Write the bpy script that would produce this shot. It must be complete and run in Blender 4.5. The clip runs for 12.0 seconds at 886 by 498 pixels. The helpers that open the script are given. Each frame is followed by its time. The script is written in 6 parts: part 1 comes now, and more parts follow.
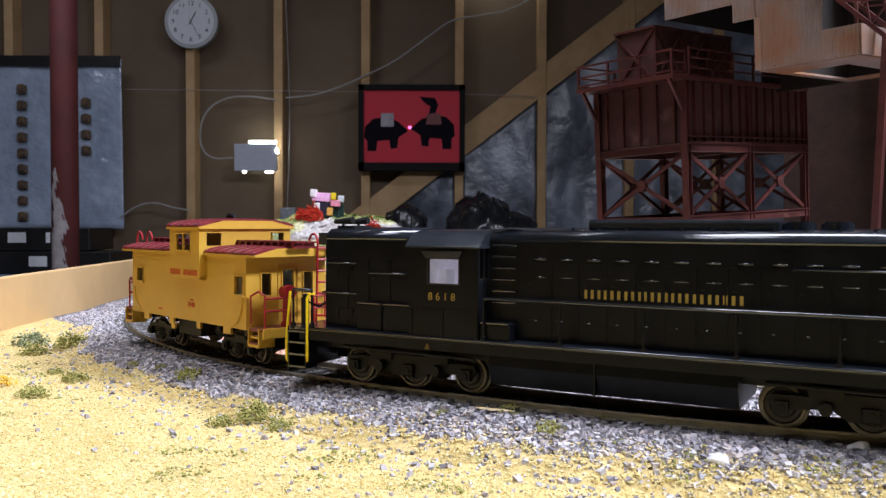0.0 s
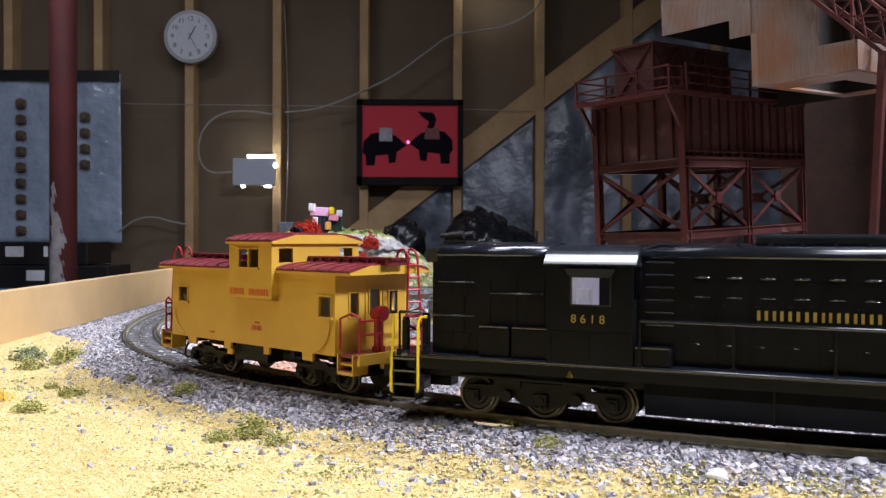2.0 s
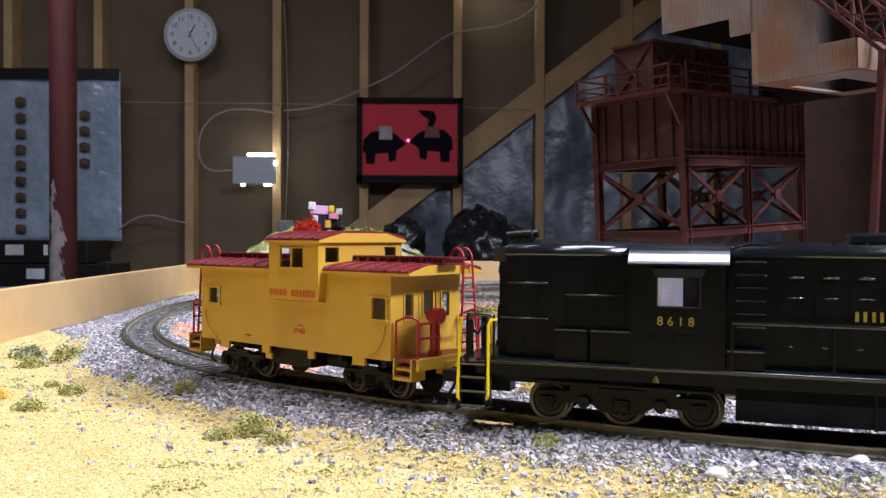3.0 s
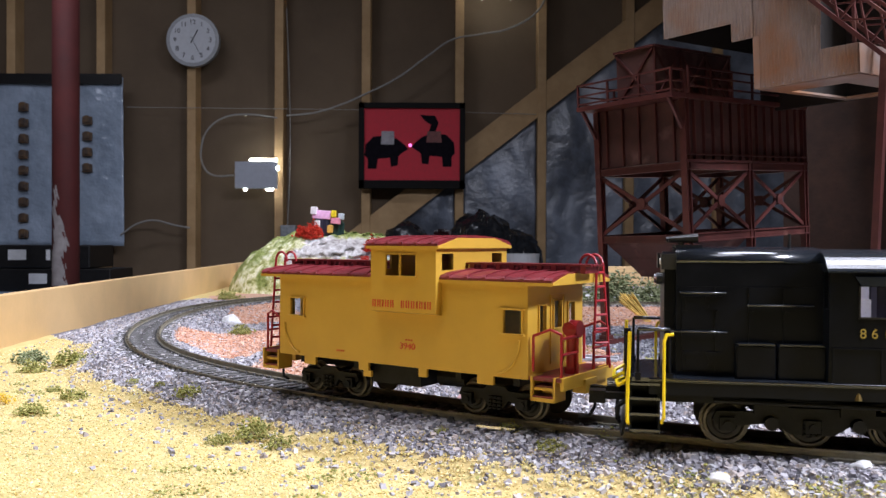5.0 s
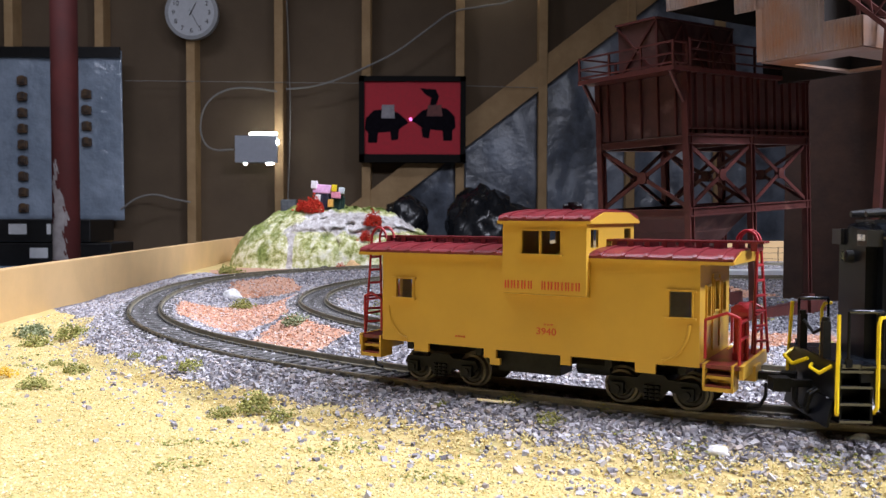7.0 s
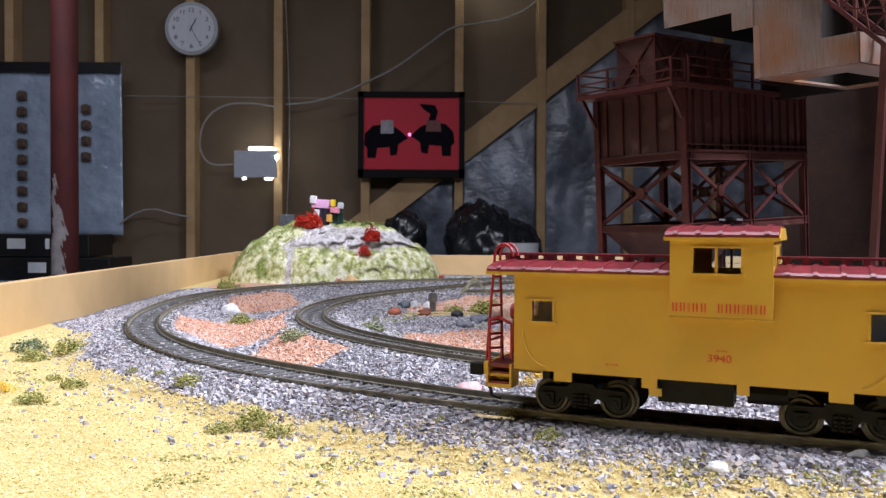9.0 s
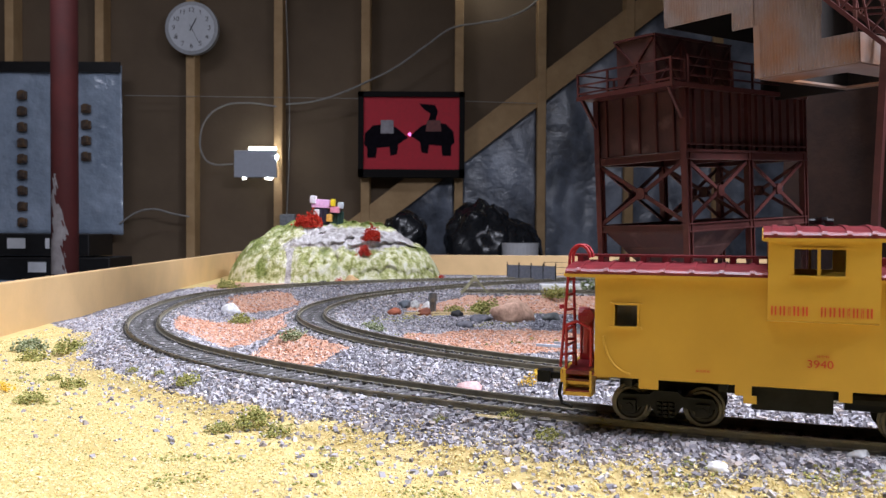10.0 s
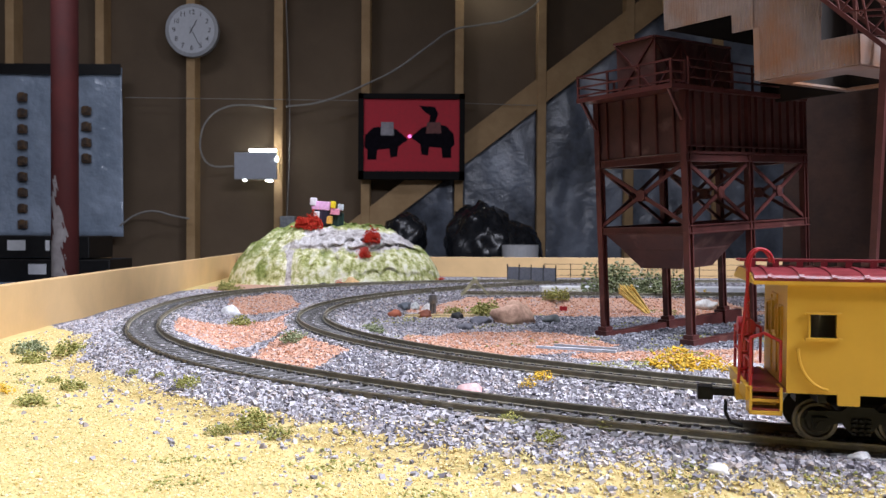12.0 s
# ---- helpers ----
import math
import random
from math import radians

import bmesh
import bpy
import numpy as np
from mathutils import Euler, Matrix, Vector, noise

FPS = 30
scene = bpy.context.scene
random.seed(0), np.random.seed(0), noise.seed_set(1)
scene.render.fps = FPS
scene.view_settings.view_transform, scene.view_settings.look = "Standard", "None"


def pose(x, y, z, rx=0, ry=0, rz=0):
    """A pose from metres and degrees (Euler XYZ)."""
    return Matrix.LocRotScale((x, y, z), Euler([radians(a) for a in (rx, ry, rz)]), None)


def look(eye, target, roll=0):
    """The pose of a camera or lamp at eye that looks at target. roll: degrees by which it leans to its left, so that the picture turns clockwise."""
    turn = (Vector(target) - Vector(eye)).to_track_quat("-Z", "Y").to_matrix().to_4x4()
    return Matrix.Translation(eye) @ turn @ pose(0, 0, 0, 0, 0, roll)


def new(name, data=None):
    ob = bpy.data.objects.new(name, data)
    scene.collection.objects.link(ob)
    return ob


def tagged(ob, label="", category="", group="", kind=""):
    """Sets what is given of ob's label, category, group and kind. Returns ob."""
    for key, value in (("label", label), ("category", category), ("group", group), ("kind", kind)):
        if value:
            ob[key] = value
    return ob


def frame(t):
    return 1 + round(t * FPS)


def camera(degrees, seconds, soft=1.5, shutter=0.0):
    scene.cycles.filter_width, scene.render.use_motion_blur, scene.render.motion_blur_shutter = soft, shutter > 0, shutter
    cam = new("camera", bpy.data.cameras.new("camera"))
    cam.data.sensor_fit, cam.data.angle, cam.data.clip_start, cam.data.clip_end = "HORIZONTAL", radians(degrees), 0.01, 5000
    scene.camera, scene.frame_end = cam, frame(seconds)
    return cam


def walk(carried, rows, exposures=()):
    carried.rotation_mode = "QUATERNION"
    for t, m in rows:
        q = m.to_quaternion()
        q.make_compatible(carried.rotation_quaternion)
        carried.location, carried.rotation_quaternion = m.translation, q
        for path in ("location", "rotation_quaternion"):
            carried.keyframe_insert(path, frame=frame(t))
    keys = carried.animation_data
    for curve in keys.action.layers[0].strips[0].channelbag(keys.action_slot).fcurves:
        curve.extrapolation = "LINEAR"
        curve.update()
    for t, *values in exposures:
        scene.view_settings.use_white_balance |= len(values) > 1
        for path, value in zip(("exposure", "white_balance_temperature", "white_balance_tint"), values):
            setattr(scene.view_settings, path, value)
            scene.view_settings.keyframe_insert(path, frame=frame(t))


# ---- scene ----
EYE = 0.0516
SECONDS = 12.0
cam = camera(55.1, SECONDS, soft=1.35)
cam.data.dof.use_dof, cam.data.dof.focus_distance, cam.data.dof.aperture_fstop = True, 0.34, 62.0
CAM_ROWS = (
    (0.0, -1.632, -0.156, -0.074), (0.5, -1.140, -0.144, -0.133), (1.0, -0.527, -0.275, -0.191), (1.5, -0.507, -0.252, -0.198),
    (2.0, -0.657, -0.220, -0.198), (2.5, -0.826, -0.228, -0.201), (3.0, -0.769, -0.223, -0.200), (5.0, -0.444, -0.211, -0.065),
    (5.5, 0.165, -0.106, 0.773), (6.0, -1.627, -0.251, 0.516), (6.5, -2.111, -0.244, 0.067), (7.0, -2.181, -0.200, -0.025),
    (9.0, -1.161, -0.277, -0.109), (9.5, -1.084, -0.339, -0.109), (10.0, -1.171, -0.308, -0.109), (10.5, -1.126, -0.308, -0.109),
    (11.0, -1.058, -0.304, -0.107), (11.5, -1.022, -0.322, -0.107), (12.0, -1.040, -0.300, -0.100))
walk(cam, [(t, pose(0, 0, EYE, 90 + p, r, y)) for t, p, r, y in CAM_ROWS],
     exposures=((0.0, 0.0), (2.0, 0.0), (5.0, 0.0), (12.0, 0.0)))

# ---- light ----
world = bpy.data.worlds.new("basement_dark")
scene.world = world
world.use_nodes = True
world.node_tree.nodes["Background"].inputs[0].default_value = (0.5, 0.55, 0.6, 1)
world.node_tree.nodes["Background"].inputs[1].default_value = 0.02


def area_lamp(name, eye, target, sx, sy, watts, colour):
    data = bpy.data.lights.new(name, "AREA")
    data.shape, data.size, data.size_y, data.energy, data.color = "RECTANGLE", sx, sy, watts, colour
    ob = new(name, data)
    ob.matrix_world = look(eye, target)
    return ob


def spot_point(name, at, watts, radius, colour):
    data = bpy.data.lights.new(name, "POINT")
    data.energy, data.shadow_soft_size, data.color = watts, radius, colour
    ob = new(name, data)
    ob.location = at
    return ob


TINT = (0.815, 0.845, 1.0)
area_lamp("layout_light", (0.31, 0.31, 1.3), (0.31, 0.40, 0), 1.40, 0.38, 32.0, TINT)
area_lamp("ceiling_light", (1.9, -0.6, 1.62), (0.2, 0.3, 0), 0.6, 0.3, 28.0, TINT).data.spread = 1.7
area_lamp("layout_light", (-0.42, -0.10, 1.3), (-0.42, 0.40, 0), 0.9, 0.45, 7.0, TINT)
area_lamp("room_light", (-1.4, 2.2, 1.65), (-1.6, 2.8, 0), 1.2, 0.2, 10.0, TINT)

# ---- materials ----
def mat(name, base, rough=0.6, metal=0.0, vary=0.25, scale=60.0, bump=0.0, bscale=400.0, spec=0.5, second=None, island=False, emit=0.0, fine=None, coat=0.0, blotch=None):
    m = bpy.data.materials.new(name)
    m.use_nodes = True
    nt = m.node_tree
    n, l = nt.nodes, nt.links
    b = n["Principled BSDF"]
    b.inputs["Roughness"].default_value = rough
    b.inputs["Metallic"].default_value = metal
    b.inputs["Specular IOR Level"].default_value = spec
    b.inputs["Coat Weight"].default_value = coat
    tex = n.new("ShaderNodeTexCoord")
    noi = n.new("ShaderNodeTexNoise")
    noi.inputs["Scale"].default_value = scale
    noi.inputs["Detail"].default_value = 8
    noi.inputs["Roughness"].default_value = 0.65
    l.new(tex.outputs["Object"], noi.inputs["Vector"])
    ramp = n.new("ShaderNodeValToRGB")
    lo = second if second else tuple(c * (1 - vary) for c in base)
    hi = base if second else tuple(min(1, c * (1 + vary)) for c in base)
    ramp.color_ramp.elements[0].color, ramp.color_ramp.elements[1].color = (*lo, 1), (*hi, 1)
    ramp.color_ramp.elements[0].position, ramp.color_ramp.elements[1].position = 0.36, 0.64
    l.new(noi.outputs["Fac"], ramp.inputs[0])
    out = ramp.outputs[0]
    if island:
        geo = n.new("ShaderNodeNewGeometry")
        r2 = n.new("ShaderNodeValToRGB")
        els = r2.color_ramp.elements
        els[0].color, els[1].color = (*island[0], 1), (*island[-1], 1)
        for k, c in enumerate(island[1:-1]):
            e = els.new((k + 1) / (len(island) - 1))
            e.color = (*c, 1)
        l.new(geo.outputs["Random Per Island"], r2.inputs[0])
        mix = n.new("ShaderNodeMix")
        mix.data_type = "RGBA"
        mix.blend_type = "MULTIPLY"
        mix.inputs[0].default_value = 0.5
        l.new(r2.outputs[0], mix.inputs[6])
        l.new(out, mix.inputs[7])
        out = mix.outputs[2]
    if blotch:
        n3 = n.new("ShaderNodeTexNoise")
        n3.inputs["Scale"].default_value = blotch[1]
        n3.inputs["Detail"].default_value = 5
        l.new(tex.outputs["Object"], n3.inputs["Vector"])
        r3 = n.new("ShaderNodeValToRGB")
        r3.color_ramp.elements[0].position, r3.color_ramp.elements[1].position = blotch[2], blotch[2] + 0.15
        l.new(n3.outputs["Fac"], r3.inputs[0])
        mix = n.new("ShaderNodeMix")
        mix.data_type = "RGBA"
        mix.inputs[7].default_value = (*blotch[0], 1)
        l.new(r3.outputs[0], mix.inputs[0])
        l.new(out, mix.inputs[6])
        out = mix.outputs[2]
    l.new(out, b.inputs["Base Color"])
    rr = n.new("ShaderNodeMapRange")
    swing = min(0.12, rough * 0.25)
    rr.inputs[3].default_value, rr.inputs[4].default_value = rough - swing, min(1, rough + swing)
    l.new(noi.outputs["Fac"], rr.inputs[0])
    l.new(rr.outputs[0], b.inputs["Roughness"])
    if bump:
        nb = n.new("ShaderNodeTexNoise")
        nb.inputs["Scale"].default_value = bscale
        nb.inputs["Detail"].default_value = 4
        l.new(tex.outputs["Object"], nb.inputs["Vector"])
        bp = n.new("ShaderNodeBump")
        bp.inputs["Strength"].default_value = bump
        bp.inputs["Distance"].default_value = 0.3 / bscale
        l.new(nb.outputs["Fac"], bp.inputs["Height"])
        l.new(bp.outputs[0], b.inputs["Normal"])
    if emit:
        b.inputs["Emission Color"].default_value = (*base, 1)
        b.inputs["Emission Strength"].default_value = emit
    return m


def glass_mat(name, tint=(0.9, 0.95, 1.0), rough=0.03):
    m = bpy.data.materials.new(name)
    m.use_nodes = True
    b = m.node_tree.nodes["Principled BSDF"]
    b.inputs["Base Color"].default_value = (*tint, 1)
    b.inputs["Roughness"].default_value = rough
    b.inputs["Transmission Weight"].default_value = 1.0
    b.inputs["IOR"].default_value = 1.2
    return m


M_TURF = mat("yellow_turf", (0.62, 0.49, 0.23), 0.95, second=(0.50, 0.38, 0.15), scale=70, bump=0.8, bscale=900, spec=0.1, blotch=((0.50, 0.44, 0.20), 45, 0.56))
# grey bed darkened so its colour gives the shade between ballast stones
M_GRAVEL = mat("grey_gravel_gap_shade", (0.24, 0.23, 0.24), 0.95, second=(0.10, 0.095, 0.10), scale=420, bump=0.9, bscale=700, spec=0.1)
M_ORANGE = mat("orange_gravel_bed", (0.58, 0.36, 0.26), 0.95, second=(0.45, 0.27, 0.19), scale=300, bump=0.9, bscale=700, spec=0.1)
M_STONE = mat("ballast_stone", (0.95, 0.95, 0.95), 0.85, second=(0.6, 0.6, 0.6), scale=900, spec=0.2,
              island=((0.20, 0.19, 0.21), (0.44, 0.42, 0.45), (0.62, 0.60, 0.62), (0.32, 0.31, 0.35), (0.66, 0.64, 0.65), (0.46, 0.44, 0.47), (0.14, 0.13, 0.15), (0.58, 0.50, 0.45), (0.40, 0.38, 0.42)))
M_STONE_DARK = mat("dark_cinder_stone", (0.95, 0.95, 0.95), 0.85, second=(0.6, 0.6, 0.6), scale=900, spec=0.2,
                   island=((0.10, 0.10, 0.12), (0.22, 0.22, 0.25), (0.42, 0.42, 0.46), (0.16, 0.16, 0.19), (0.6, 0.6, 0.62)))
M_STONE_ORANGE = mat("orange_stone", (0.95, 0.95, 0.95), 0.9, second=(0.7, 0.7, 0.7), scale=900, spec=0.1,
                     island=((0.46, 0.20, 0.11), (0.70, 0.38, 0.25), (0.80, 0.55, 0.43), (0.58, 0.29, 0.17), (0.66, 0.60, 0.58), (0.50, 0.26, 0.17), (0.74, 0.45, 0.33)))
M_CRUMB = mat("turf_crumb", (1, 1, 1), 0.95, second=(0.8, 0.8, 0.8), scale=500, spec=0.05,
              island=((0.55, 0.40, 0.12), (0.74, 0.60, 0.28), (0.84, 0.73, 0.46), (0.64, 0.48, 0.17), (0.46, 0.42, 0.18), (0.76, 0.61, 0.30), (0.68, 0.52, 0.20)))
M_FOAM = mat("olive_foam", (1, 1, 1), 0.95, second=(0.6, 0.6, 0.6), scale=300, spec=0.05,
             island=((0.16, 0.17, 0.05), (0.34, 0.33, 0.10), (0.50, 0.46, 0.17), (0.26, 0.28, 0.09), (0.42, 0.40, 0.14)))
M_FOAM_DK = mat("dark_green_foam", (1, 1, 1), 0.95, second=(0.6, 0.6, 0.6), scale=300, spec=0.05,
                island=((0.12, 0.15, 0.07), (0.24, 0.28, 0.14), (0.36, 0.39, 0.23), (0.46, 0.48, 0.30)))
M_FOAM_YE = mat("yellow_foam", (1, 1, 1), 0.95, second=(0.7, 0.7, 0.7), scale=300, spec=0.05,
                island=((0.62, 0.36, 0.03), (0.82, 0.52, 0.06), (0.72, 0.50, 0.10), (0.9, 0.62, 0.12)))
M_FOAM_RED = mat("red_foam", (1, 1, 1), 0.9, second=(0.6, 0.6, 0.6), scale=300, spec=0.05,
                 island=((0.45, 0.03, 0.02), (0.7, 0.07, 0.04), (0.6, 0.05, 0.03)))
M_RAILSIDE = mat("weathered_rail", (0.24, 0.215, 0.155), 0.6, metal=0.1, scale=200, bump=0.3, bscale=900)
M_RAILTOP = mat("rail_head", (0.55, 0.52, 0.45), 0.28, metal=1.0, scale=150)
M_TIE = mat("tie_plastic", (0.075, 0.070, 0.066), 0.75, scale=220, bump=0.4, bscale=1500, second=(0.16, 0.155, 0.15))
M_BOARD = mat("hardboard_tan", (0.60, 0.40, 0.19), 0.6, vary=0.08, scale=18, bump=0.1, bscale=300)
M_EDGE = mat("board_edge", (0.72, 0.55, 0.33), 0.75, vary=0.15, scale=120)
M_YEL = mat("armour_yellow", (0.57, 0.335, 0.042), 0.42, vary=0.05, scale=50, bump=0.05, bscale=2500, spec=0.4)
M_RED = mat("roof_red", (0.165, 0.017, 0.022), 0.38, vary=0.25, scale=250)
M_REDP = mat("railing_red", (0.34, 0.012, 0.020), 0.4, vary=0.15, scale=250)
M_LETTER = mat("red_lettering", (0.55, 0.05, 0.02), 0.5, vary=0.1)
M_BLK = mat("truck_black", (0.009, 0.009, 0.009), 0.5, vary=0.4, scale=300, bump=0.3, bscale=1500, spec=0.16)
M_LOCO = mat("loco_blue_black", (0.0050, 0.0058, 0.0085), 0.30, vary=0.3, scale=120, bump=0.03, bscale=1800, spec=0.11)
M_LOCOTOP = mat("loco_roof_black", (0.012, 0.015, 0.020), 0.17, vary=0.3, scale=120, spec=1.0)
M_GOLD = mat("gold_lettering", (0.34, 0.24, 0.045), 0.45, vary=0.12, scale=500)
M_HANDYEL = mat("handrail_yellow", (0.85, 0.62, 0.01), 0.4, vary=0.1)
M_STEEL = mat("blackened_steel", (0.022, 0.020, 0.019), 0.45, metal=0.1, scale=300, spec=0.25)
M_BRASS = mat("brass", (0.6, 0.42, 0.15), 0.35, metal=1.0)
M_GLASS = glass_mat("pane")
# emission stands in for light in the cab, which holds no lamp
M_CABGLOW = mat("cab_interior_glow", (0.62, 0.57, 0.68), 0.5, emit=0.30)
M_RUST = mat("oxide_red_paint", (0.112, 0.031, 0.026), 0.40, second=(0.065, 0.020, 0.018), scale=70, bump=0.25, bscale=900, blotch=((0.20, 0.09, 0.07), 55, 0.62))
M_RUSTD = mat("dark_oxide_panel", (0.100, 0.043, 0.037), 0.5, second=(0.055, 0.024, 0.022), scale=55, bump=0.25, bscale=900, blotch=((0.22, 0.13, 0.11), 45, 0.58))
M_CORR = mat("corrugated_sheet", (0.37, 0.285, 0.245), 0.55, second=(0.25, 0.190, 0.160), scale=30, bump=0.3, bscale=700, blotch=((0.33, 0.155, 0.075), 22, 0.47))
# near-black colour stands in for the shade inside the house
M_HOUSESHADE = mat("house_inside_shade", (0.02, 0.015, 0.012), 0.9)
M_PINE = mat("pine_stud", (0.56, 0.37, 0.19), 0.75, second=(0.44, 0.28, 0.13), scale=9, bump=0.2, bscale=60)
M_SHEATH = mat("brown_sheathing", (0.175, 0.125, 0.080), 0.9, second=(0.135, 0.095, 0.060), scale=2.2, bump=0.1, bscale=40)
M_CONC = mat("concrete", (0.28, 0.27, 0.25), 0.9, scale=6, bump=0.3, bscale=40)
M_CEIL = mat("ceiling_boards", (0.25, 0.16, 0.08), 0.85, scale=5)
M_POLY = mat("dark_poly_sheet", (0.30, 0.345, 0.43), 0.30, second=(0.05, 0.058, 0.074), scale=3.5, spec=0.8, bump=0.4, bscale=14)
M_COLUMN = mat("red_oxide_column", (0.105, 0.019, 0.017), 0.75, vary=0.2, scale=8)
M_BARE = mat("bare_plaster_patch", (0.33, 0.30, 0.30), 0.8, scale=20)
M_BLACK = mat("black_plastic", (0.012, 0.012, 0.013), 0.4)
M_WHITE = mat("white_plastic", (0.75, 0.76, 0.78), 0.5, vary=0.05)
M_CABLE = mat("white_cable", (0.33, 0.32, 0.30), 0.6, vary=0.1)


# ---- mesh helpers ----
def B():
    return bmesh.new()


def box(bm, x0, x1, y0, y1, z0, z1):
    m = Matrix.LocRotScale(((x0 + x1) / 2, (y0 + y1) / 2, (z0 + z1) / 2), None, (abs(x1 - x0), abs(y1 - y0), abs(z1 - z0)))
    return bmesh.ops.create_cube(bm, size=1, matrix=m)["verts"]


def bevel(bm, w, seg=2):
    bmesh.ops.bevel(bm, geom=list(bm.edges), offset=w, segments=seg, affect="EDGES", profile=0.5, clamp_overlap=True)


def rod(bm, a, b, r, seg=8, r2=None):
    a, b = Vector(a), Vector(b)
    d = b - a
    m = Matrix.Translation((a + b) / 2) @ d.to_track_quat("Z", "Y").to_matrix().to_4x4()
    bmesh.ops.create_cone(bm, cap_ends=True, segments=seg, radius1=r, radius2=r if r2 is None else r2, depth=d.length, matrix=m)


def bar(bm, a, b, w, h):
    """A square bar from a to b."""
    a, b = Vector(a), Vector(b)
    d = b - a
    m = Matrix.Translation((a + b) / 2) @ d.to_track_quat("Z", "Y").to_matrix().to_4x4() @ Matrix.Diagonal((w, h, d.length, 1))
    bmesh.ops.create_cube(bm, size=1, matrix=m)


def wire(bm, pts, r, seg=6):
    for a, b in zip(pts[:-1], pts[1:]):
        rod(bm, a, b, r, seg)
    for p in pts[1:-1]:
        bmesh.ops.create_uvsphere(bm, u_segments=6, v_segments=4, radius=r, matrix=Matrix.Translation(p))


def prism(bm, prof, x0, x1):
    """A profile of (y, z) pairs drawn along x."""
    va = [bm.verts.new((x0, y, z)) for y, z in prof]
    vb = [bm.verts.new((x1, y, z)) for y, z in prof]
    n = len(prof)
    for i in range(n):
        bm.faces.new((va[i], va[(i + 1) % n], vb[(i + 1) % n], vb[i]))
    bm.faces.new(va[::-1])
    bm.faces.new(vb)


def prism_y(bm, prof, y0, y1):
    """A profile of (x, z) pairs drawn along y."""
    va = [bm.verts.new((x, y0, z)) for x, z in prof]
    vb = [bm.verts.new((x, y1, z)) for x, z in prof]
    n = len(prof)
    for i in range(n):
        bm.faces.new((va[i], va[(i + 1) % n], vb[(i + 1) % n], vb[i]))
    bm.faces.new(va[::-1])
    bm.faces.new(vb)


def link(name, bm, material, smooth=False):
    bmesh.ops.recalc_face_normals(bm, faces=bm.faces)
    me = bpy.data.meshes.new(name)
    bm.to_mesh(me)
    bm.free()
    for m in (material if isinstance(material, (list, tuple)) else (material,)):
        me.materials.append(m)
    if smooth:
        for p in me.polygons:
            p.use_smooth = True
    return new(name, me)


def part(name, bm, material, parent, label="", smooth=False):
    ob = link(name, bm, material, smooth)
    ob.parent = parent
    if label:
        ob["label"] = label
    return ob


def thing(name, m, label, category, group="", kind=""):
    ob = new(name)
    ob.empty_display_size = 0.01
    ob.matrix_basis = m
    return tagged(ob, label, category, group, kind)


def text(name, s, size, material, parent, m, label="", depth=0.00008, squeeze=1.0, gap=1.0):
    cu = bpy.data.curves.new(name, "FONT")
    cu.body, cu.size, cu.extrude, cu.align_x, cu.align_y, cu.space_character = s, size, depth, "CENTER", "CENTER", gap
    tmp = bpy.data.objects.new(name, cu)
    scene.collection.objects.link(tmp)
    dg = bpy.context.evaluated_depsgraph_get()
    me = bpy.data.meshes.new_from_object(tmp.evaluated_get(dg))
    bpy.data.objects.remove(tmp)
    me.transform(m @ Matrix.Diagonal((squeeze, 1, 1, 1)))
    me.materials.clear()
    me.materials.append(material)
    ob = new(name, me)
    ob.parent = parent
    if label:
        ob["label"] = label
    return ob


def mesh_np(name, verts, faces, materials, index=None):
    me = bpy.data.meshes.new(name)
    me.from_pydata(verts.tolist(), [], faces.tolist())
    for m in materials:
        me.materials.append(m)
    if index is not None:
        me.polygons.foreach_set("material_index", index.astype(np.int32))
    me.update()
    return new(name, me)


# ---- the track lines ----
STEP = 0.002


def line_of(x, y, heading, knots, span, tail):
    """Points and headings of a track, from its curvature at even knots, then its tail of (length, curvature) stretches."""
    s = np.arange(int(span / STEP)) * STEP
    k = np.interp(s, np.linspace(0, span, len(knots)), knots)
    for length, c in tail:
        k = np.r_[k, np.full(int(length / STEP), c)]
    th = heading + np.r_[0, np.cumsum(k)[:-1]] * STEP
    return x + np.r_[0, np.cumsum(np.cos(th))[:-1]] * STEP, y + np.r_[0, np.cumsum(np.sin(th))[:-1]] * STEP, th


MX, MY, MT = line_of(0.2926, 0.2272, 3.6522, (-5.8438, -3.2517, -1.2892, -3.2481, -1.3716, -3.9634, -2.4238), 1.0125,
                     ((0.24, -2.9), (1.1, 0.0)))
CUT = 50
lead = np.arange(400, 0, -1) * STEP
MX = np.r_[MX[CUT] - lead * np.cos(MT[CUT]), MX[CUT:]]
MY = np.r_[MY[CUT] - lead * np.sin(MT[CUT]), MY[CUT:]]
MT = np.r_[np.full(400, MT[CUT]), MT[CUT:]]
S0 = CUT * STEP - 400 * STEP
IX, IY, IT = line_of(0.1554, 0.2645, 2.6456, (-0.7441, -2.3955, -3.8625, -2.854, -1.6602, -0.4664), 0.85, ((0.05, -3.0),))
lead = np.arange(350, 0, -1) * STEP
IX, IY, IT = (np.r_[IX[0] - lead * math.cos(IT[0]), IX], np.r_[IY[0] - lead * math.sin(IT[0]), IY], np.r_[np.full(350, IT[0]), IT])
LX = 0.02 + np.arange(500) * STEP
LY, LT_ = np.full(500, 0.755), np.zeros(500)


def on_line(s):
    k = (s - S0) / STEP
    i = np.arange(len(MX))
    return Vector((np.interp(k, i, MX), np.interp(k, i, MY), 0))


def wagon_pose(s, half):
    a, b = on_line(s - half), on_line(s + half)
    d = a - b
    return Matrix.Translation((a + b) / 2) @ Matrix.Rotation(math.atan2(d.y, d.x), 4, "Z")


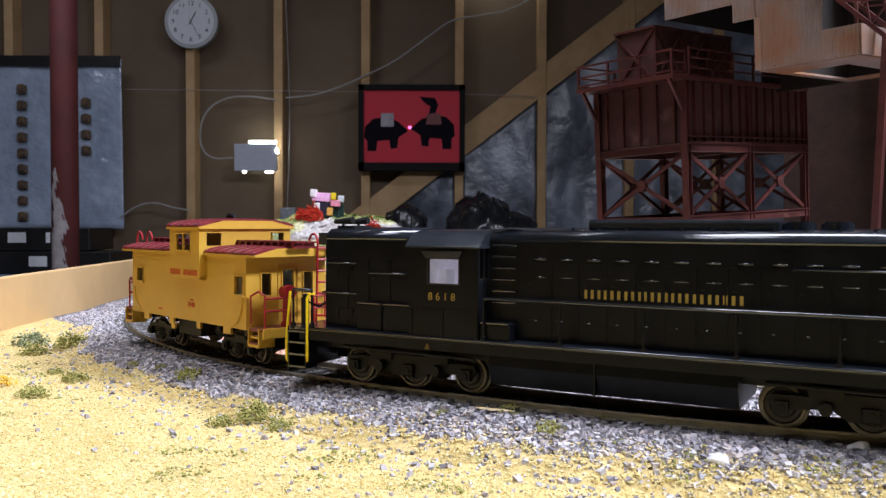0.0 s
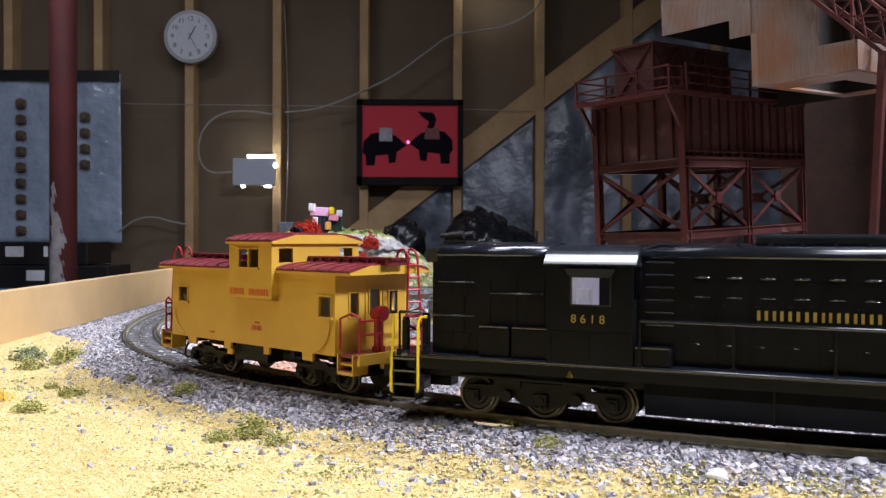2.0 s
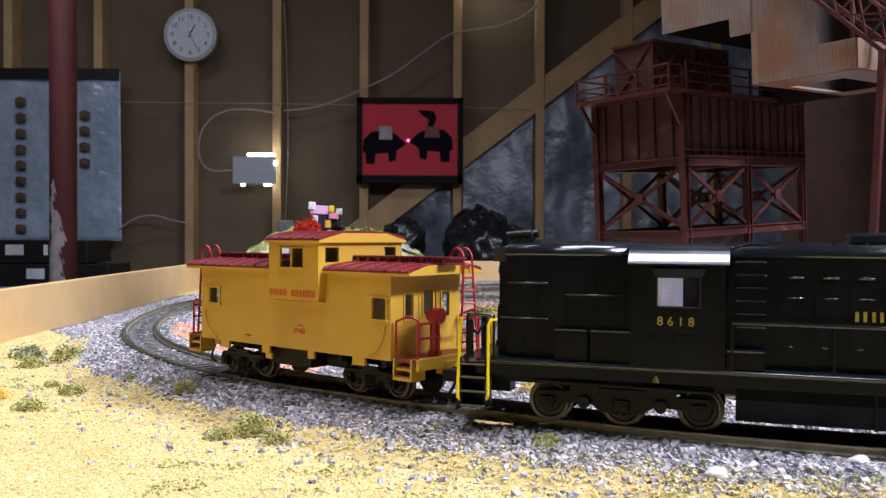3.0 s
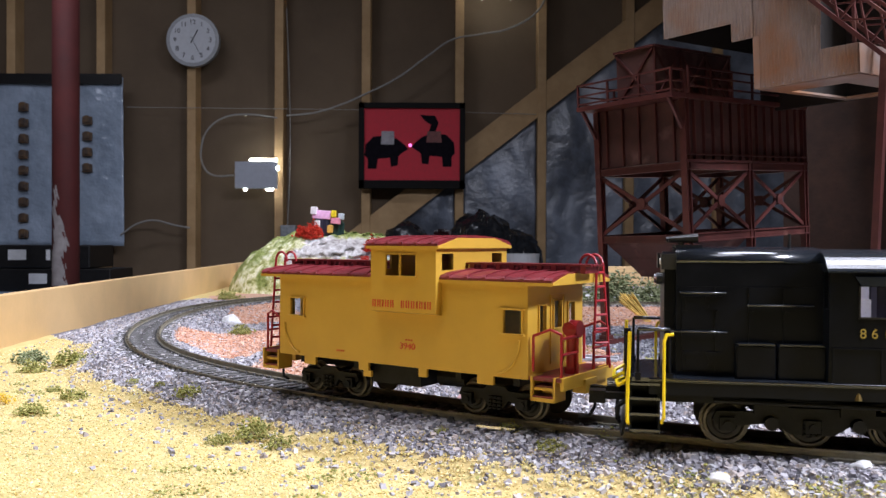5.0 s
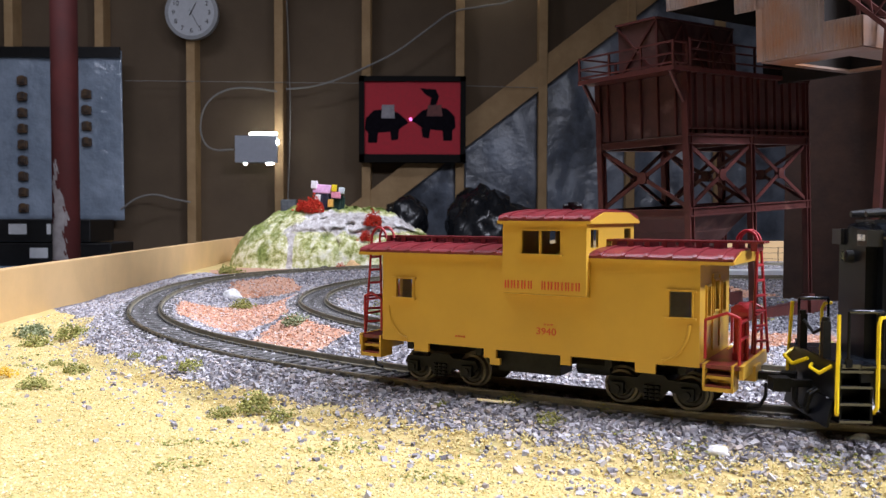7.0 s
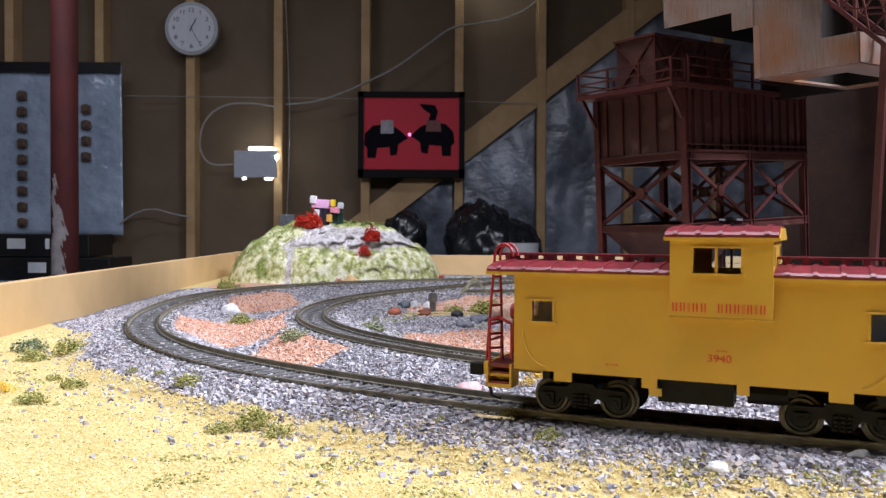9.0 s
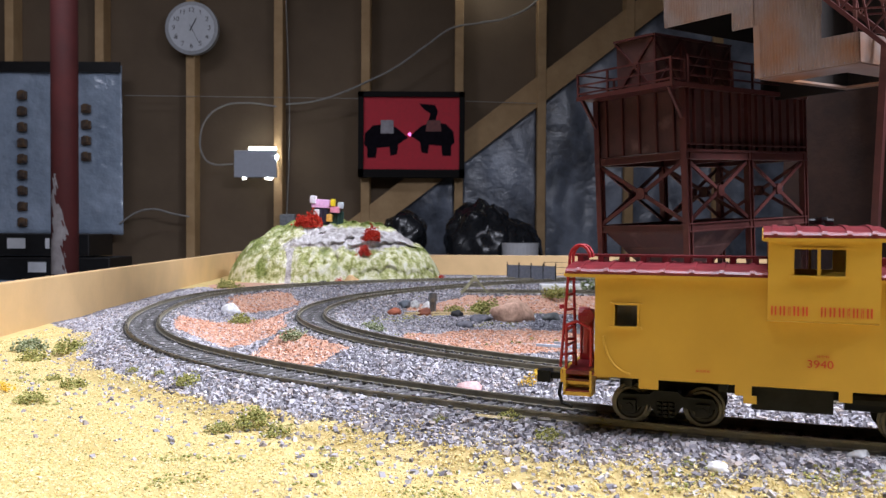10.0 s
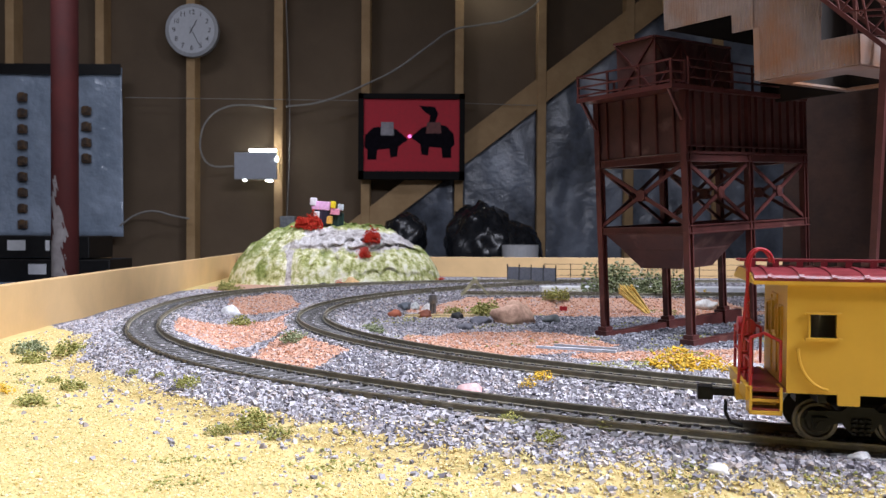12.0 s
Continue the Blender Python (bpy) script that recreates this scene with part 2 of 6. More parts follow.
def near_track(px, py):
    """Distance of points to the nearest track line."""
    tx = np.r_[MX[::5], IX[::5], LX[::5]]
    ty = np.r_[MY[::5], IY[::5], LY[::5]]
    best = np.full(px.shape, 9.0)
    for k in range(0, len(tx), 8):
        d = np.min((px[..., None] - tx[k:k + 8]) ** 2 + (py[..., None] - ty[k:k + 8]) ** 2, axis=-1)
        best = np.minimum(best, d)
    return np.sqrt(best)


def lumps(x, y, f, seed=0):
    r = np.random.RandomState(seed)
    v = 0
    for k in range(7):
        a, p = r.uniform(0, 6.28), r.uniform(0, 6.28)
        ff = f * r.uniform(0.6, 1.8)
        v = v + np.sin((x * math.cos(a) + y * math.sin(a)) * ff + p + 1.3 * np.sin((x * math.sin(a) - y * math.cos(a)) * ff * 0.7 + p))
    return v / 7


GROUND = -0.012


def height(x, y, d):
    z = GROUND + 0.0084 * np.clip((0.040 - d) / 0.023, 0, 1)
    z = z + 0.0007 * lumps(x, y, 90, 1) * np.clip((d - 0.008) / 0.02, 0, 1) + 0.0008 * lumps(x, y, 25, 2) * np.clip((d - 0.015) / 0.03, 0, 1)
    return z

# ---- layout ground ----
def inside(x, y):
    """True on the far side of the outer line."""
    k = np.interp(x, MX[:722][::-1], MY[:722][::-1], left=9, right=0.2)
    return y > k


def zone(x, y, d):
    """0 turf, 1 gravel, 2 orange gravel."""
    w = 0.030 - 0.007 * np.clip(x * 14, 0, 1) * (y < 0.4) + 0.006 * lumps(x, y, 60, 3) + 0.004 * lumps(x, y, 260, 4) + 0.14 * np.clip((y - 0.50) * 4, 0, 1)
    z = np.where(d < w, 1, 0)
    inner = inside(x, y) & (x > -0.2)
    z = np.where(inner, 1, z)
    o = lumps(x, y, 30, 5) + 0.5 * lumps(x, y, 160, 6)
    def blob(cx, cy, rx, ry):
        return ((x - cx) / rx) ** 2 + ((y - cy) / ry) ** 2 < 1 + 0.6 * o
    orange = blob(-0.125, 0.53, 0.045, 0.075) | blob(-0.06, 0.44, 0.035, 0.05) | blob(0.04, 0.50, 0.07, 0.05) | blob(0.12, 0.70, 0.14, 0.05) | blob(-0.15, 0.72, 0.03, 0.06) | blob(-0.22, 0.98, 0.05, 0.07) | blob(0.15, 0.44, 0.08, 0.025)
    z = np.where((inner | (y > 0.85)) & orange & (d > 0.017), 2, z)
    tan = blob(0.0, 0.645, 0.030, 0.014) | blob(0.10, 0.80, 0.10, 0.04)
    z = np.where(inner & tan & ~orange & (d > 0.02), 0, z)
    return z


rows_y = [-0.1]
while rows_y[-1] < 1.27:
    yy = rows_y[-1]
    rows_y.append(yy + (0.02 if yy < 0.14 else 0.0013 + 0.004 * max(0, yy - 0.2)))
rows_y = np.array(rows_y)
cols_x = np.r_[np.arange(-0.31, 0.45, 0.0028), np.arange(0.45, 1.8, 0.03)]
gx, gy = np.meshgrid(cols_x, rows_y)
gd = near_track(gx, gy)
gz = height(gx, gy, gd)
nx, ny = len(cols_x), len(rows_y)
idx = np.arange(nx * ny).reshape(ny, nx)
quads = np.stack([idx[:-1, :-1], idx[:-1, 1:], idx[1:, 1:], idx[1:, :-1]], -1).reshape(-1, 4)
mid = zone(gx, gy, gd)[:-1, :-1].reshape(-1)
ground = mesh_np("ground", np.stack([gx, gy, gz], -1).reshape(-1, 3), quads, (M_TURF, M_GRAVEL, M_ORANGE), mid)
for p in ground.data.polygons:
    p.use_smooth = True
tagged(ground, "layout ground of yellow turf, grey ballast and orange gravel", "ground", kind="structure")

CUBE_F = np.array([(0, 1, 3, 2), (4, 6, 7, 5), (0, 4, 5, 1), (2, 3, 7, 6), (0, 2, 6, 4), (1, 5, 7, 3)])
CUBE_V = np.array([(x, y, z) for x in (-.5, .5) for y in (-.5, .5) for z in (-.5, .5)])
OCT_V = np.array([(.6, 0, 0), (-.6, 0, 0), (0, .6, 0), (0, -.6, 0), (0, 0, .5), (0, 0, -.5)])
OCT_F = np.array([(0, 2, 4), (2, 1, 4), (1, 3, 4), (3, 0, 4), (2, 0, 5), (1, 2, 5), (3, 1, 5), (0, 3, 5)])


def scatter(name, x, y, z, size, V, Fc, material, rs, flat=0.75, jitter=0.35):
    n = len(x)
    v = V[None] * (1 + rs.uniform(-jitter, jitter, (n, len(V), 3)))
    v = v * (size[:, None, None] * rs.uniform(0.7, 1.3, (n, 1, 3)))
    v[..., 2] *= flat
    a, b = rs.uniform(0, 6.28, n), rs.uniform(-0.7, 0.7, n)
    ca, sa, cb, sb = np.cos(a)[:, None], np.sin(a)[:, None], np.cos(b)[:, None], np.sin(b)[:, None]
    X, Y, Z = v[..., 0], v[..., 1] * cb - v[..., 2] * sb, v[..., 1] * sb + v[..., 2] * cb
    v = np.stack([X * ca - Y * sa + x[:, None], X * sa + Y * ca + y[:, None], Z + z[:, None]], -1)
    f = (Fc[None] + (np.arange(n) * len(V))[:, None, None]).reshape(-1, Fc.shape[1])
    return mesh_np(name, v.reshape(-1, 3), f, (material,))


def spread(rs, n, x0, x1, y0, y1, power=1.0):
    """Random places, denser towards y0."""
    y = y0 + (y1 - y0) * rs.uniform(0, 1, n) ** power
    w = np.maximum(x0, -0.62 * y - 0.02), np.minimum(x1, 0.62 * y + 0.03)
    return w[0] + (w[1] - w[0]) * rs.uniform(0, 1, n), y


rs = np.random.RandomState(7)
x, y = spread(rs, 300000, -0.27, 0.7, 0.15, 1.2, 1.5)
d = near_track(x, y)
zo = zone(x, y, d)
edge = (zo == 0) & (d < 0.09) & (rs.uniform(0, 1, len(x)) < 0.34 * np.exp(-(d - 0.026) / 0.009) + 0.006)
keep = ((zo == 1) & ((d > 0.0095) | (rs.uniform(0, 1, len(x)) < 0.55)) | edge) & (x > -0.25 - 0.06 * (y - 0.47))
dark = inside(x, y) & (y > 0.47) & (x > 0.06) & (y < 0.7)
size = 0.00062 + 0.0009 * rs.uniform(0, 1, len(x)) ** 2.5 + 0.0006 * np.clip(y - 0.4, 0, 1)
zz = height(x, y, d) + size * 0.18
zz = np.where(d < 0.0095, -0.0035, zz)
size = np.where(d < 0.0095, size * 0.8, size)
near_keep = keep & ~dark
tagged(scatter("ballast", x[near_keep], y[near_keep], zz[near_keep], size[near_keep], CUBE_V, CUBE_F, M_STONE, rs, 1.0, 0.45),
       "loose grey and white crushed ballast stones round the track", "gravel", kind="stuff")
k2 = keep & dark
tagged(scatter("cinders", x[k2], y[k2], zz[k2], size[k2], CUBE_V, CUBE_F, M_STONE_DARK, rs),
       "dark grey crushed stone under the loading tower", "gravel", kind="stuff")
x, y = spread(rs, 110000, -0.25, 0.5, 0.35, 0.95, 1.3)
d = near_track(x, y)
k3 = zone(x, y, d) == 2
size = 0.0006 + 0.0009 * rs.uniform(0, 1, len(x)) ** 2 + 0.0004 * np.clip(y - 0.4, 0, 1)
tagged(scatter("orange_gravel", x[k3], y[k3], (height(x, y, d) + size * 0.1)[k3], size[k3], CUBE_V, CUBE_F, M_STONE_ORANGE, rs),
       "loose orange and pink scenic gravel between the tracks", "gravel", kind="stuff")
x, y = spread(rs, 200000, -0.27, 0.3, 0.14, 0.55, 1.3)
d = near_track(x, y)
stray = (d > 0.022) & ~inside(x, y) & (rs.uniform(0, 1, len(x)) < 0.62 * np.clip((x + 0.05) * 14, 0, 1))
k4 = ((zone(x, y, d) == 0) | stray) & (x > -0.25)
size = 0.00035 + 0.0006 * rs.uniform(0, 1, len(x)) ** 2
tagged(scatter("turf_crumbs", x[k4], y[k4], (height(x, y, d) + size * 0.15 + 0.0006 * (d < 0.040))[k4], size[k4], OCT_V, OCT_F, M_CRUMB, rs),
       "fine yellow turf crumbs covering the foreground", "ground cover", kind="stuff")

x, y = spread(rs, 60000, -0.20, 0.3, 0.16, 0.48, 1.2)
d = near_track(x, y)
patch = lumps(x, y, 75, 21) + 0.6 * lumps(x, y, 260, 22)
k5 = (d > 0.021) & ~inside(x, y) & (x > -0.235) & ((patch > 0.42 - 0.22 * np.clip(x * 12, 0, 1)) & (rs.uniform(0, 1, len(x)) < 0.75))
size = 0.0004 + 0.0008 * rs.uniform(0, 1, len(x)) ** 2
tagged(scatter("moss_crumbs", x[k5], y[k5], (height(x, y, d) + size * 0.5 + 0.0008 * (d < 0.045))[k5], size[k5], OCT_V, OCT_F, M_FOAM, rs),
       "sparse olive moss crumbs over turf and ballast", "ground cover", kind="stuff")
x, y = spread(rs, 30000, -0.05, 0.5, 0.40, 0.95, 1.2)
d = near_track(x, y)
patch = lumps(x, y, 45, 23) + 0.6 * lumps(x, y, 200, 24)
k6 = (d > 0.02) & (patch > 0.38)
size = 0.0008 + 0.0010 * rs.uniform(0, 1, len(x)) ** 2
tagged(scatter("moss_crumbs", x[k6], y[k6], (height(x, y, d) + size * 0.5)[k6], size[k6], OCT_V, OCT_F, M_FOAM, rs),
       "sparse olive moss crumbs between the tracks", "ground cover", kind="stuff")

# ---- edge boards of the layout ----
bm = B()
bmesh.ops.create_cube(bm, size=1, matrix=Matrix.Diagonal((0.006, 1.42, 0.0395, 1)))
bevel(bm, 0.0008)
wl = link("edge_board_side", bm, M_BOARD)
wl.matrix_basis = pose(-0.269, 0.62, 0.0, 0, 0, 3.4)
tagged(wl, "tan hardboard edge of the layout", "edge board", kind="structure")
bm = B()
box(bm, -0.30, 1.85, 1.25, 1.256, -0.02, 0.0172)
bevel(bm, 0.0008)
tagged(link("edge_board_back", bm, M_BOARD), "tan hardboard edge of the layout", "edge board", kind="structure")
bm = B()
box(bm, -0.32, 1.85, -0.12, 1.28, -0.06, -0.021)
tagged(link("benchwork", bm, M_PINE), "plywood benchwork carrying the layout", "bench", kind="structure")

# ---- room ----
FLOOR, CEIL, WALL = -1.0, 1.75, 4.0
bm = B()
box(bm, -4, 5, -4, 4.2, FLOOR - 0.1, FLOOR)
tagged(link("floor", bm, M_CONC), "grey concrete basement floor", "floor", kind="structure")
bm = B()
box(bm, -4, 5, -4, 4.2, CEIL, CEIL + 0.1)
tagged(link("ceiling", bm, M_CEIL), "dim wooden basement ceiling", "ceiling", kind="structure")
bm = B()
box(bm, -4, 5, WALL, WALL + 0.1, FLOOR, CEIL)
tagged(link("wall_north", bm, M_SHEATH), "brown sheathing between bare studs", "wall", kind="structure")
bm = B()
box(bm, -4.1, -4, -4, 4.2, FLOOR, CEIL)
tagged(link("wall_west", bm, M_SHEATH), "brown basement wall", "wall", kind="structure")
bm = B()
box(bm, 5, 5.1, -4, 4.2, FLOOR, CEIL)
tagged(link("wall_east", bm, M_SHEATH), "brown basement wall", "wall", kind="structure")
bm = B()
box(bm, -4, 5, -4.1, -4, FLOOR, CEIL)
tagged(link("wall_south", bm, M_SHEATH), "brown basement wall", "wall", kind="structure")
STUD_Y = WALL - 0.09
for k, sx in enumerate((-3.26, -2.85, -2.42, -1.985, -1.572, -1.155, -0.752, -0.352, 0.078, 0.458, 0.862, 1.27, 1.68, 2.09, 2.5)):
    bm = B()
    box(bm, sx - 0.02, sx + 0.02, STUD_Y, WALL - 0.001, FLOOR, CEIL)
    bevel(bm, 0.002, 1)
    tagged(link("stud", bm, M_PINE), "bare pine wall stud", "stud", group="wall studs", kind="structure")
bm = B()
bar(bm, (-0.53, STUD_Y + 0.035, -0.05), (1.25, STUD_Y + 0.035, 1.325), 0.06, 0.11)
tagged(link("diagonal_brace", bm, M_PINE), "broad diagonal pine brace across the studs", "brace", kind="structure")


def poly_sheet(x0, x1, z0, ztop, seed):
    n, m = 40, 40
    u, v = np.meshgrid(np.linspace(0, 1, n), np.linspace(0, 1, m))
    X = x0 + (x1 - x0) * u
    Z = z0 + (ztop(X) - z0) * v
    Y = WALL - 0.045 + 0.028 * lumps(X, Z * 0.5, 9, seed) + 0.012 * lumps(X, Z * 0.4, 30, seed + 1)
    i = np.arange(n * m).reshape(m, n)
    q = np.stack([i[:-1, :-1], i[:-1, 1:], i[1:, 1:], i[1:, :-1]], -1).reshape(-1, 4)
    ob = mesh_np("plastic_sheet", np.stack([X, Y, Z], -1).reshape(-1, 3), q, (M_POLY,))
    for p in ob.data.polygons:
        p.use_smooth = True
    mod = ob.modifiers.new("thick", "SOLIDIFY")
    mod.thickness = 0.003
    return tagged(ob, "crumpled dark blue-black plastic vapour sheet between studs", "plastic sheet", group="vapour sheets")


slope = lambda X: 0.10 + (X + 0.33) * 0.772 - 0.06
for k, (a, b) in enumerate(((-0.33, 0.056), (0.10, 0.436), (0.48, 0.84), (0.885, 1.25), (1.29, 1.66), (1.70, 2.07))):
    poly_sheet(a, b, -0.5, slope if a < 1 else (lambda X: X * 0 + 1.2), 10 + k)

# room column
col = thing("steel_column", pose(-1.284, 2.9, FLOOR), "dark red painted steel column with a bare worn patch", "column")
bm = B()
rod(bm, (0, 0, 0), (0, 0, CEIL - FLOOR), 0.044, 32)
part("shaft", bm, M_COLUMN, col, smooth=True)
bm = B()
box(bm, -0.09, 0.09, -0.09, 0.09, 0, 0.012)
part("base_plate", bm, M_COLUMN, col)
bm = B()
rng = np.random.RandomState(3)
n, m = 42, 90
th = np.linspace(-2.5, -0.7, n)
zz = np.linspace(0.9, 1.24, m)
pts = [[(0.0446 * math.cos(t), 0.0446 * math.sin(t), z) for t in th] for z in zz]
vv = [[bm.verts.new(p) for p in r] for r in pts]
for j in range(m - 1):
    for i in range(n - 1):
        fade = (j / m) * 0.75 + abs(i - 14 + 5 * math.sin(j * 0.11) + 3 * math.sin(j * 0.31)) / 26
        if fade + 0.08 * math.sin(i * 0.9 + j * 0.5) < 0.80:
            bm.faces.new((vv[j][i], vv[j][i + 1], vv[j + 1][i + 1], vv[j + 1][i]))
part("bare_patch", bm, M_BARE, col, "chipped patch of bare pale primer")

# ---- rolling stock ----
def holed(bm, a0, a1, z0, z1, holes, b0, b1, axis="x"):
    """A wall from a0 to a1 and z0 to z1, b0 to b1 thick, with openings (a0, a1, z0, z1) through it."""
    A = sorted({a0, a1, *[h[0] for h in holes], *[h[1] for h in holes]})
    Z = sorted({z0, z1, *[h[2] for h in holes], *[h[3] for h in holes]})
    for p, q in zip(A[:-1], A[1:]):
        run = []
        for r, s in zip(Z[:-1], Z[1:]):
            if any(h[0] <= p and q <= h[1] and h[2] <= r and s <= h[3] for h in holes):
                run.append(None)
            else:
                run.append((r, s))
        start = None
        for k, c in enumerate(run + [None]):
            if c and start is None:
                start = c[0]
            if not c and start is not None:
                top = run[k - 1][1]
                if axis == "x":
                    box(bm, p, q, b0, b1, start, top)
                else:
                    box(bm, b0, b1, p, q, start, top)
                start = None
    bmesh.ops.remove_doubles(bm, verts=bm.verts, dist=1e-6)


ON_SIDE = Matrix.Rotation(radians(90), 4, "X")


def letters(name, widths, x0, gap, height_, y, z, material, parent, label):
    """Row of plain upright bars, one for each letter; 0 is a space."""
    bm = B()
    x = x0
    for w in widths:
        if w:
            for a, b in ((0.06, 0.32), (0.66, 0.92)):
                box(bm, x + w * a, x + w * b, y - 0.00006, y + 0.0001, z, z + height_)
            x += w + gap
        else:
            x += gap * 4
    return part(name, bm, material, parent, label)


WHEELS = []
M_RIM = mat("worn_tyre", (0.10, 0.09, 0.075), 0.45, metal=0.8, scale=300)


def wheelset(x, r, parent, label=""):
    """Axle and two wheels turned as one piece."""
    half = [(0.0, 0.0009), (0.0068, 0.0009), (0.0070, r * 0.5), (0.0070, r + 0.0007), (0.0076, r + 0.0007), (0.0077, r), (0.0095, r - 0.0001), (0.0096, r - 0.0008), (0.0090, r - 0.0012), (0.0090, r * 0.6), (0.0098, r * 0.5), (0.0099, 0.0009), (0.0110, 0.0009), (0.0110, 0.0)]
    line = [(-y, q) for y, q in half[:0:-1]] + half
    n = 28
    bm = B()
    loops = [[bm.verts.new((q * math.sin(a), y, q * math.cos(a))) for a in np.linspace(0, 2 * math.pi, n + 1)[:-1]] if q else [bm.verts.new((0, y, 0))] for y, q in line]
    for j, (p, q) in enumerate(zip(loops[:-1], loops[1:])):
        for k in range(n):
            f = (p[k % len(p)], p[(k + 1) % len(p)], q[(k + 1) % len(q)], q[k % len(q)])
            fc = bm.faces.new(list(dict.fromkeys(f)))
            fc.material_index = 1 if line[j][1] > r * 0.7 and line[j + 1][1] > r * 0.7 else 0
    ob = part("wheelset", bm, (M_STEEL, M_RIM), parent, label)
    ob.location = (x, 0, r)
    WHEELS.append((ob, x, r))
    return ob


def car_truck(x, axles, r, parent):
    tr = new("truck")
    tr.parent = parent
    tr.location = (x, 0, 0)
    tr["label"] = "black sprung truck with steel wheels"
    half = max(axles)
    for s in (-1, 1):
        bm = B()
        y = s * 0.0115
        prof = [(-half - 0.0035, r + 0.0012), (-half - 0.0025, r + 0.0032), (-half * 0.45, r + 0.0034), (-half * 0.3, r + 0.0046), (half * 0.3, r + 0.0046),
                (half * 0.45, r + 0.0034), (half + 0.0025, r + 0.0032), (half + 0.0035, r + 0.0012), (half + 0.0018, r - 0.0004), (half - 0.0018, r - 0.0004),
                (half * 0.45, r + 0.0006), (half * 0.25, r - 0.0020), (-half * 0.25, r - 0.0020), (-half * 0.45, r + 0.0006), (-half + 0.0018, r - 0.0004), (-half - 0.0018, r - 0.0004)]
        prism_y(bm, prof, y - 0.0008, y + 0.0008)
        for ax in axles:
            box(bm, ax - 0.0018, ax + 0.0018, y - s * 0.0002, y + s * 0.0022, r - 0.0014, r + 0.0018)
            rod(bm, (ax, y + s * 0.0018, r), (ax, y + s * 0.0028, r), 0.0011, 12)
        for sx in (-0.0016, 0, 0.0016):
            for k in range(4):
                rod(bm, (sx, y + s * 0.0013, r - 0.0022 + k * 0.0011), (sx, y + s * 0.0013, r - 0.0016 + k * 0.0011), 0.0007, 8)
        part("side_frame", bm, M_BLK, tr)
    bm = B()
    box(bm, -0.0022, 0.0022, -0.011, 0.011, r - 0.001, r + 0.003)
    part("bolster", bm, M_BLK, tr)
    for ax in axles:
        wheelset(ax, r, tr)
    return tr


def window(parent, x0, x1, z0, z1, y, s, pane=True):
    """Frame with hood and sill round an opening in a side wall, and its pane."""
    w = new("window")
    w.parent = parent
    bm = B()
    o = s * 0.0004
    t = 0.0005
    box(bm, x0 - t, x0, y, y + o, z0, z1)
    box(bm, x1, x1 + t, y, y + o, z0, z1)
    box(bm, x0 - 0.0012, x1 + 0.0012, y, y + o * 2.2, z1, z1 + t)
    box(bm, x0 - 0.0012, x1 + 0.0012, y, y + o * 2.4, z0 - t * 1.3, z0)
    part("window_frame", bm, M_YEL, w)
    bm = B()
    box(bm, x0, x1, y - o * 1.4, y - o * 1.1, z0, z1)
    part("pane", bm, M_GLASS, w).visible_shadow = False
    return w


caboose = thing("caboose", Matrix(), "yellow wide-vision model caboose with dark red roofs", "caboose")
BX0, BX1, BW, ZB, ZE = -0.0527, 0.0450, 0.0175, 0.0131, 0.0407
CX0, CX1, CW, CZ0, CZ1 = -0.0095, 0.0155, 0.0206, 0.0302, 0.0508
WIN = ((-0.0474, -0.0415, 0.0268, 0.0325), (0.0372, 0.0430, 0.0258, 0.0325))
bm = B()
for s in (-1, 1):
    holed(bm, BX0, BX1, ZB, ZE, WIN, s * BW, s * (BW - 0.0009))
DOORW = ((-0.0112, -0.0072, 0.0255, 0.0335), (-0.0022, 0.0026, 0.0265, 0.0345), (0.0072, 0.0112, 0.0255, 0.0335))
for x, t in ((BX0, 0.0009), (BX1, -0.0009)):
    holed(bm, -BW + 0.0009, BW - 0.0009, ZB, ZE + 0.0012, DOORW, x, x + t, "y")
box(bm, BX0, BX1, -BW + 0.0009, BW - 0.0009, ZB, ZB + 0.001)
for s in (-1, 1):
    # curved drip strips at the lower corners
    for xe, d in ((BX0, 1), (BX1, -1)):
        pts = [(xe + d * (0.0025 + 0.0075 * (1 - math.cos(a))), s * (BW + 0.0003), 0.0240 - 0.0098 * math.sin(a)) for a in np.linspace(0, 1.5, 9)]
        wire(bm, pts, 0.00038)
    for tx, w in ((-0.0385, 0.005), (-0.0150, 0.004), (0.0085, 0.003), (0.0310, 0.0055)):
        box(bm, tx - w / 2, tx + w / 2, s * BW, s * (BW - 0.001), ZB - 0.0026, ZB)
    box(bm, -0.0150, -0.0118, s * BW, s * (BW - 0.001), ZB - 0.0045, ZB - 0.0026)
part("body", bm, M_YEL, caboose)
for s in (-1, 1):
    for x0, x1, z0, z1 in WIN:
        window(caboose, x0, x1, z0, z1, s * BW, s)
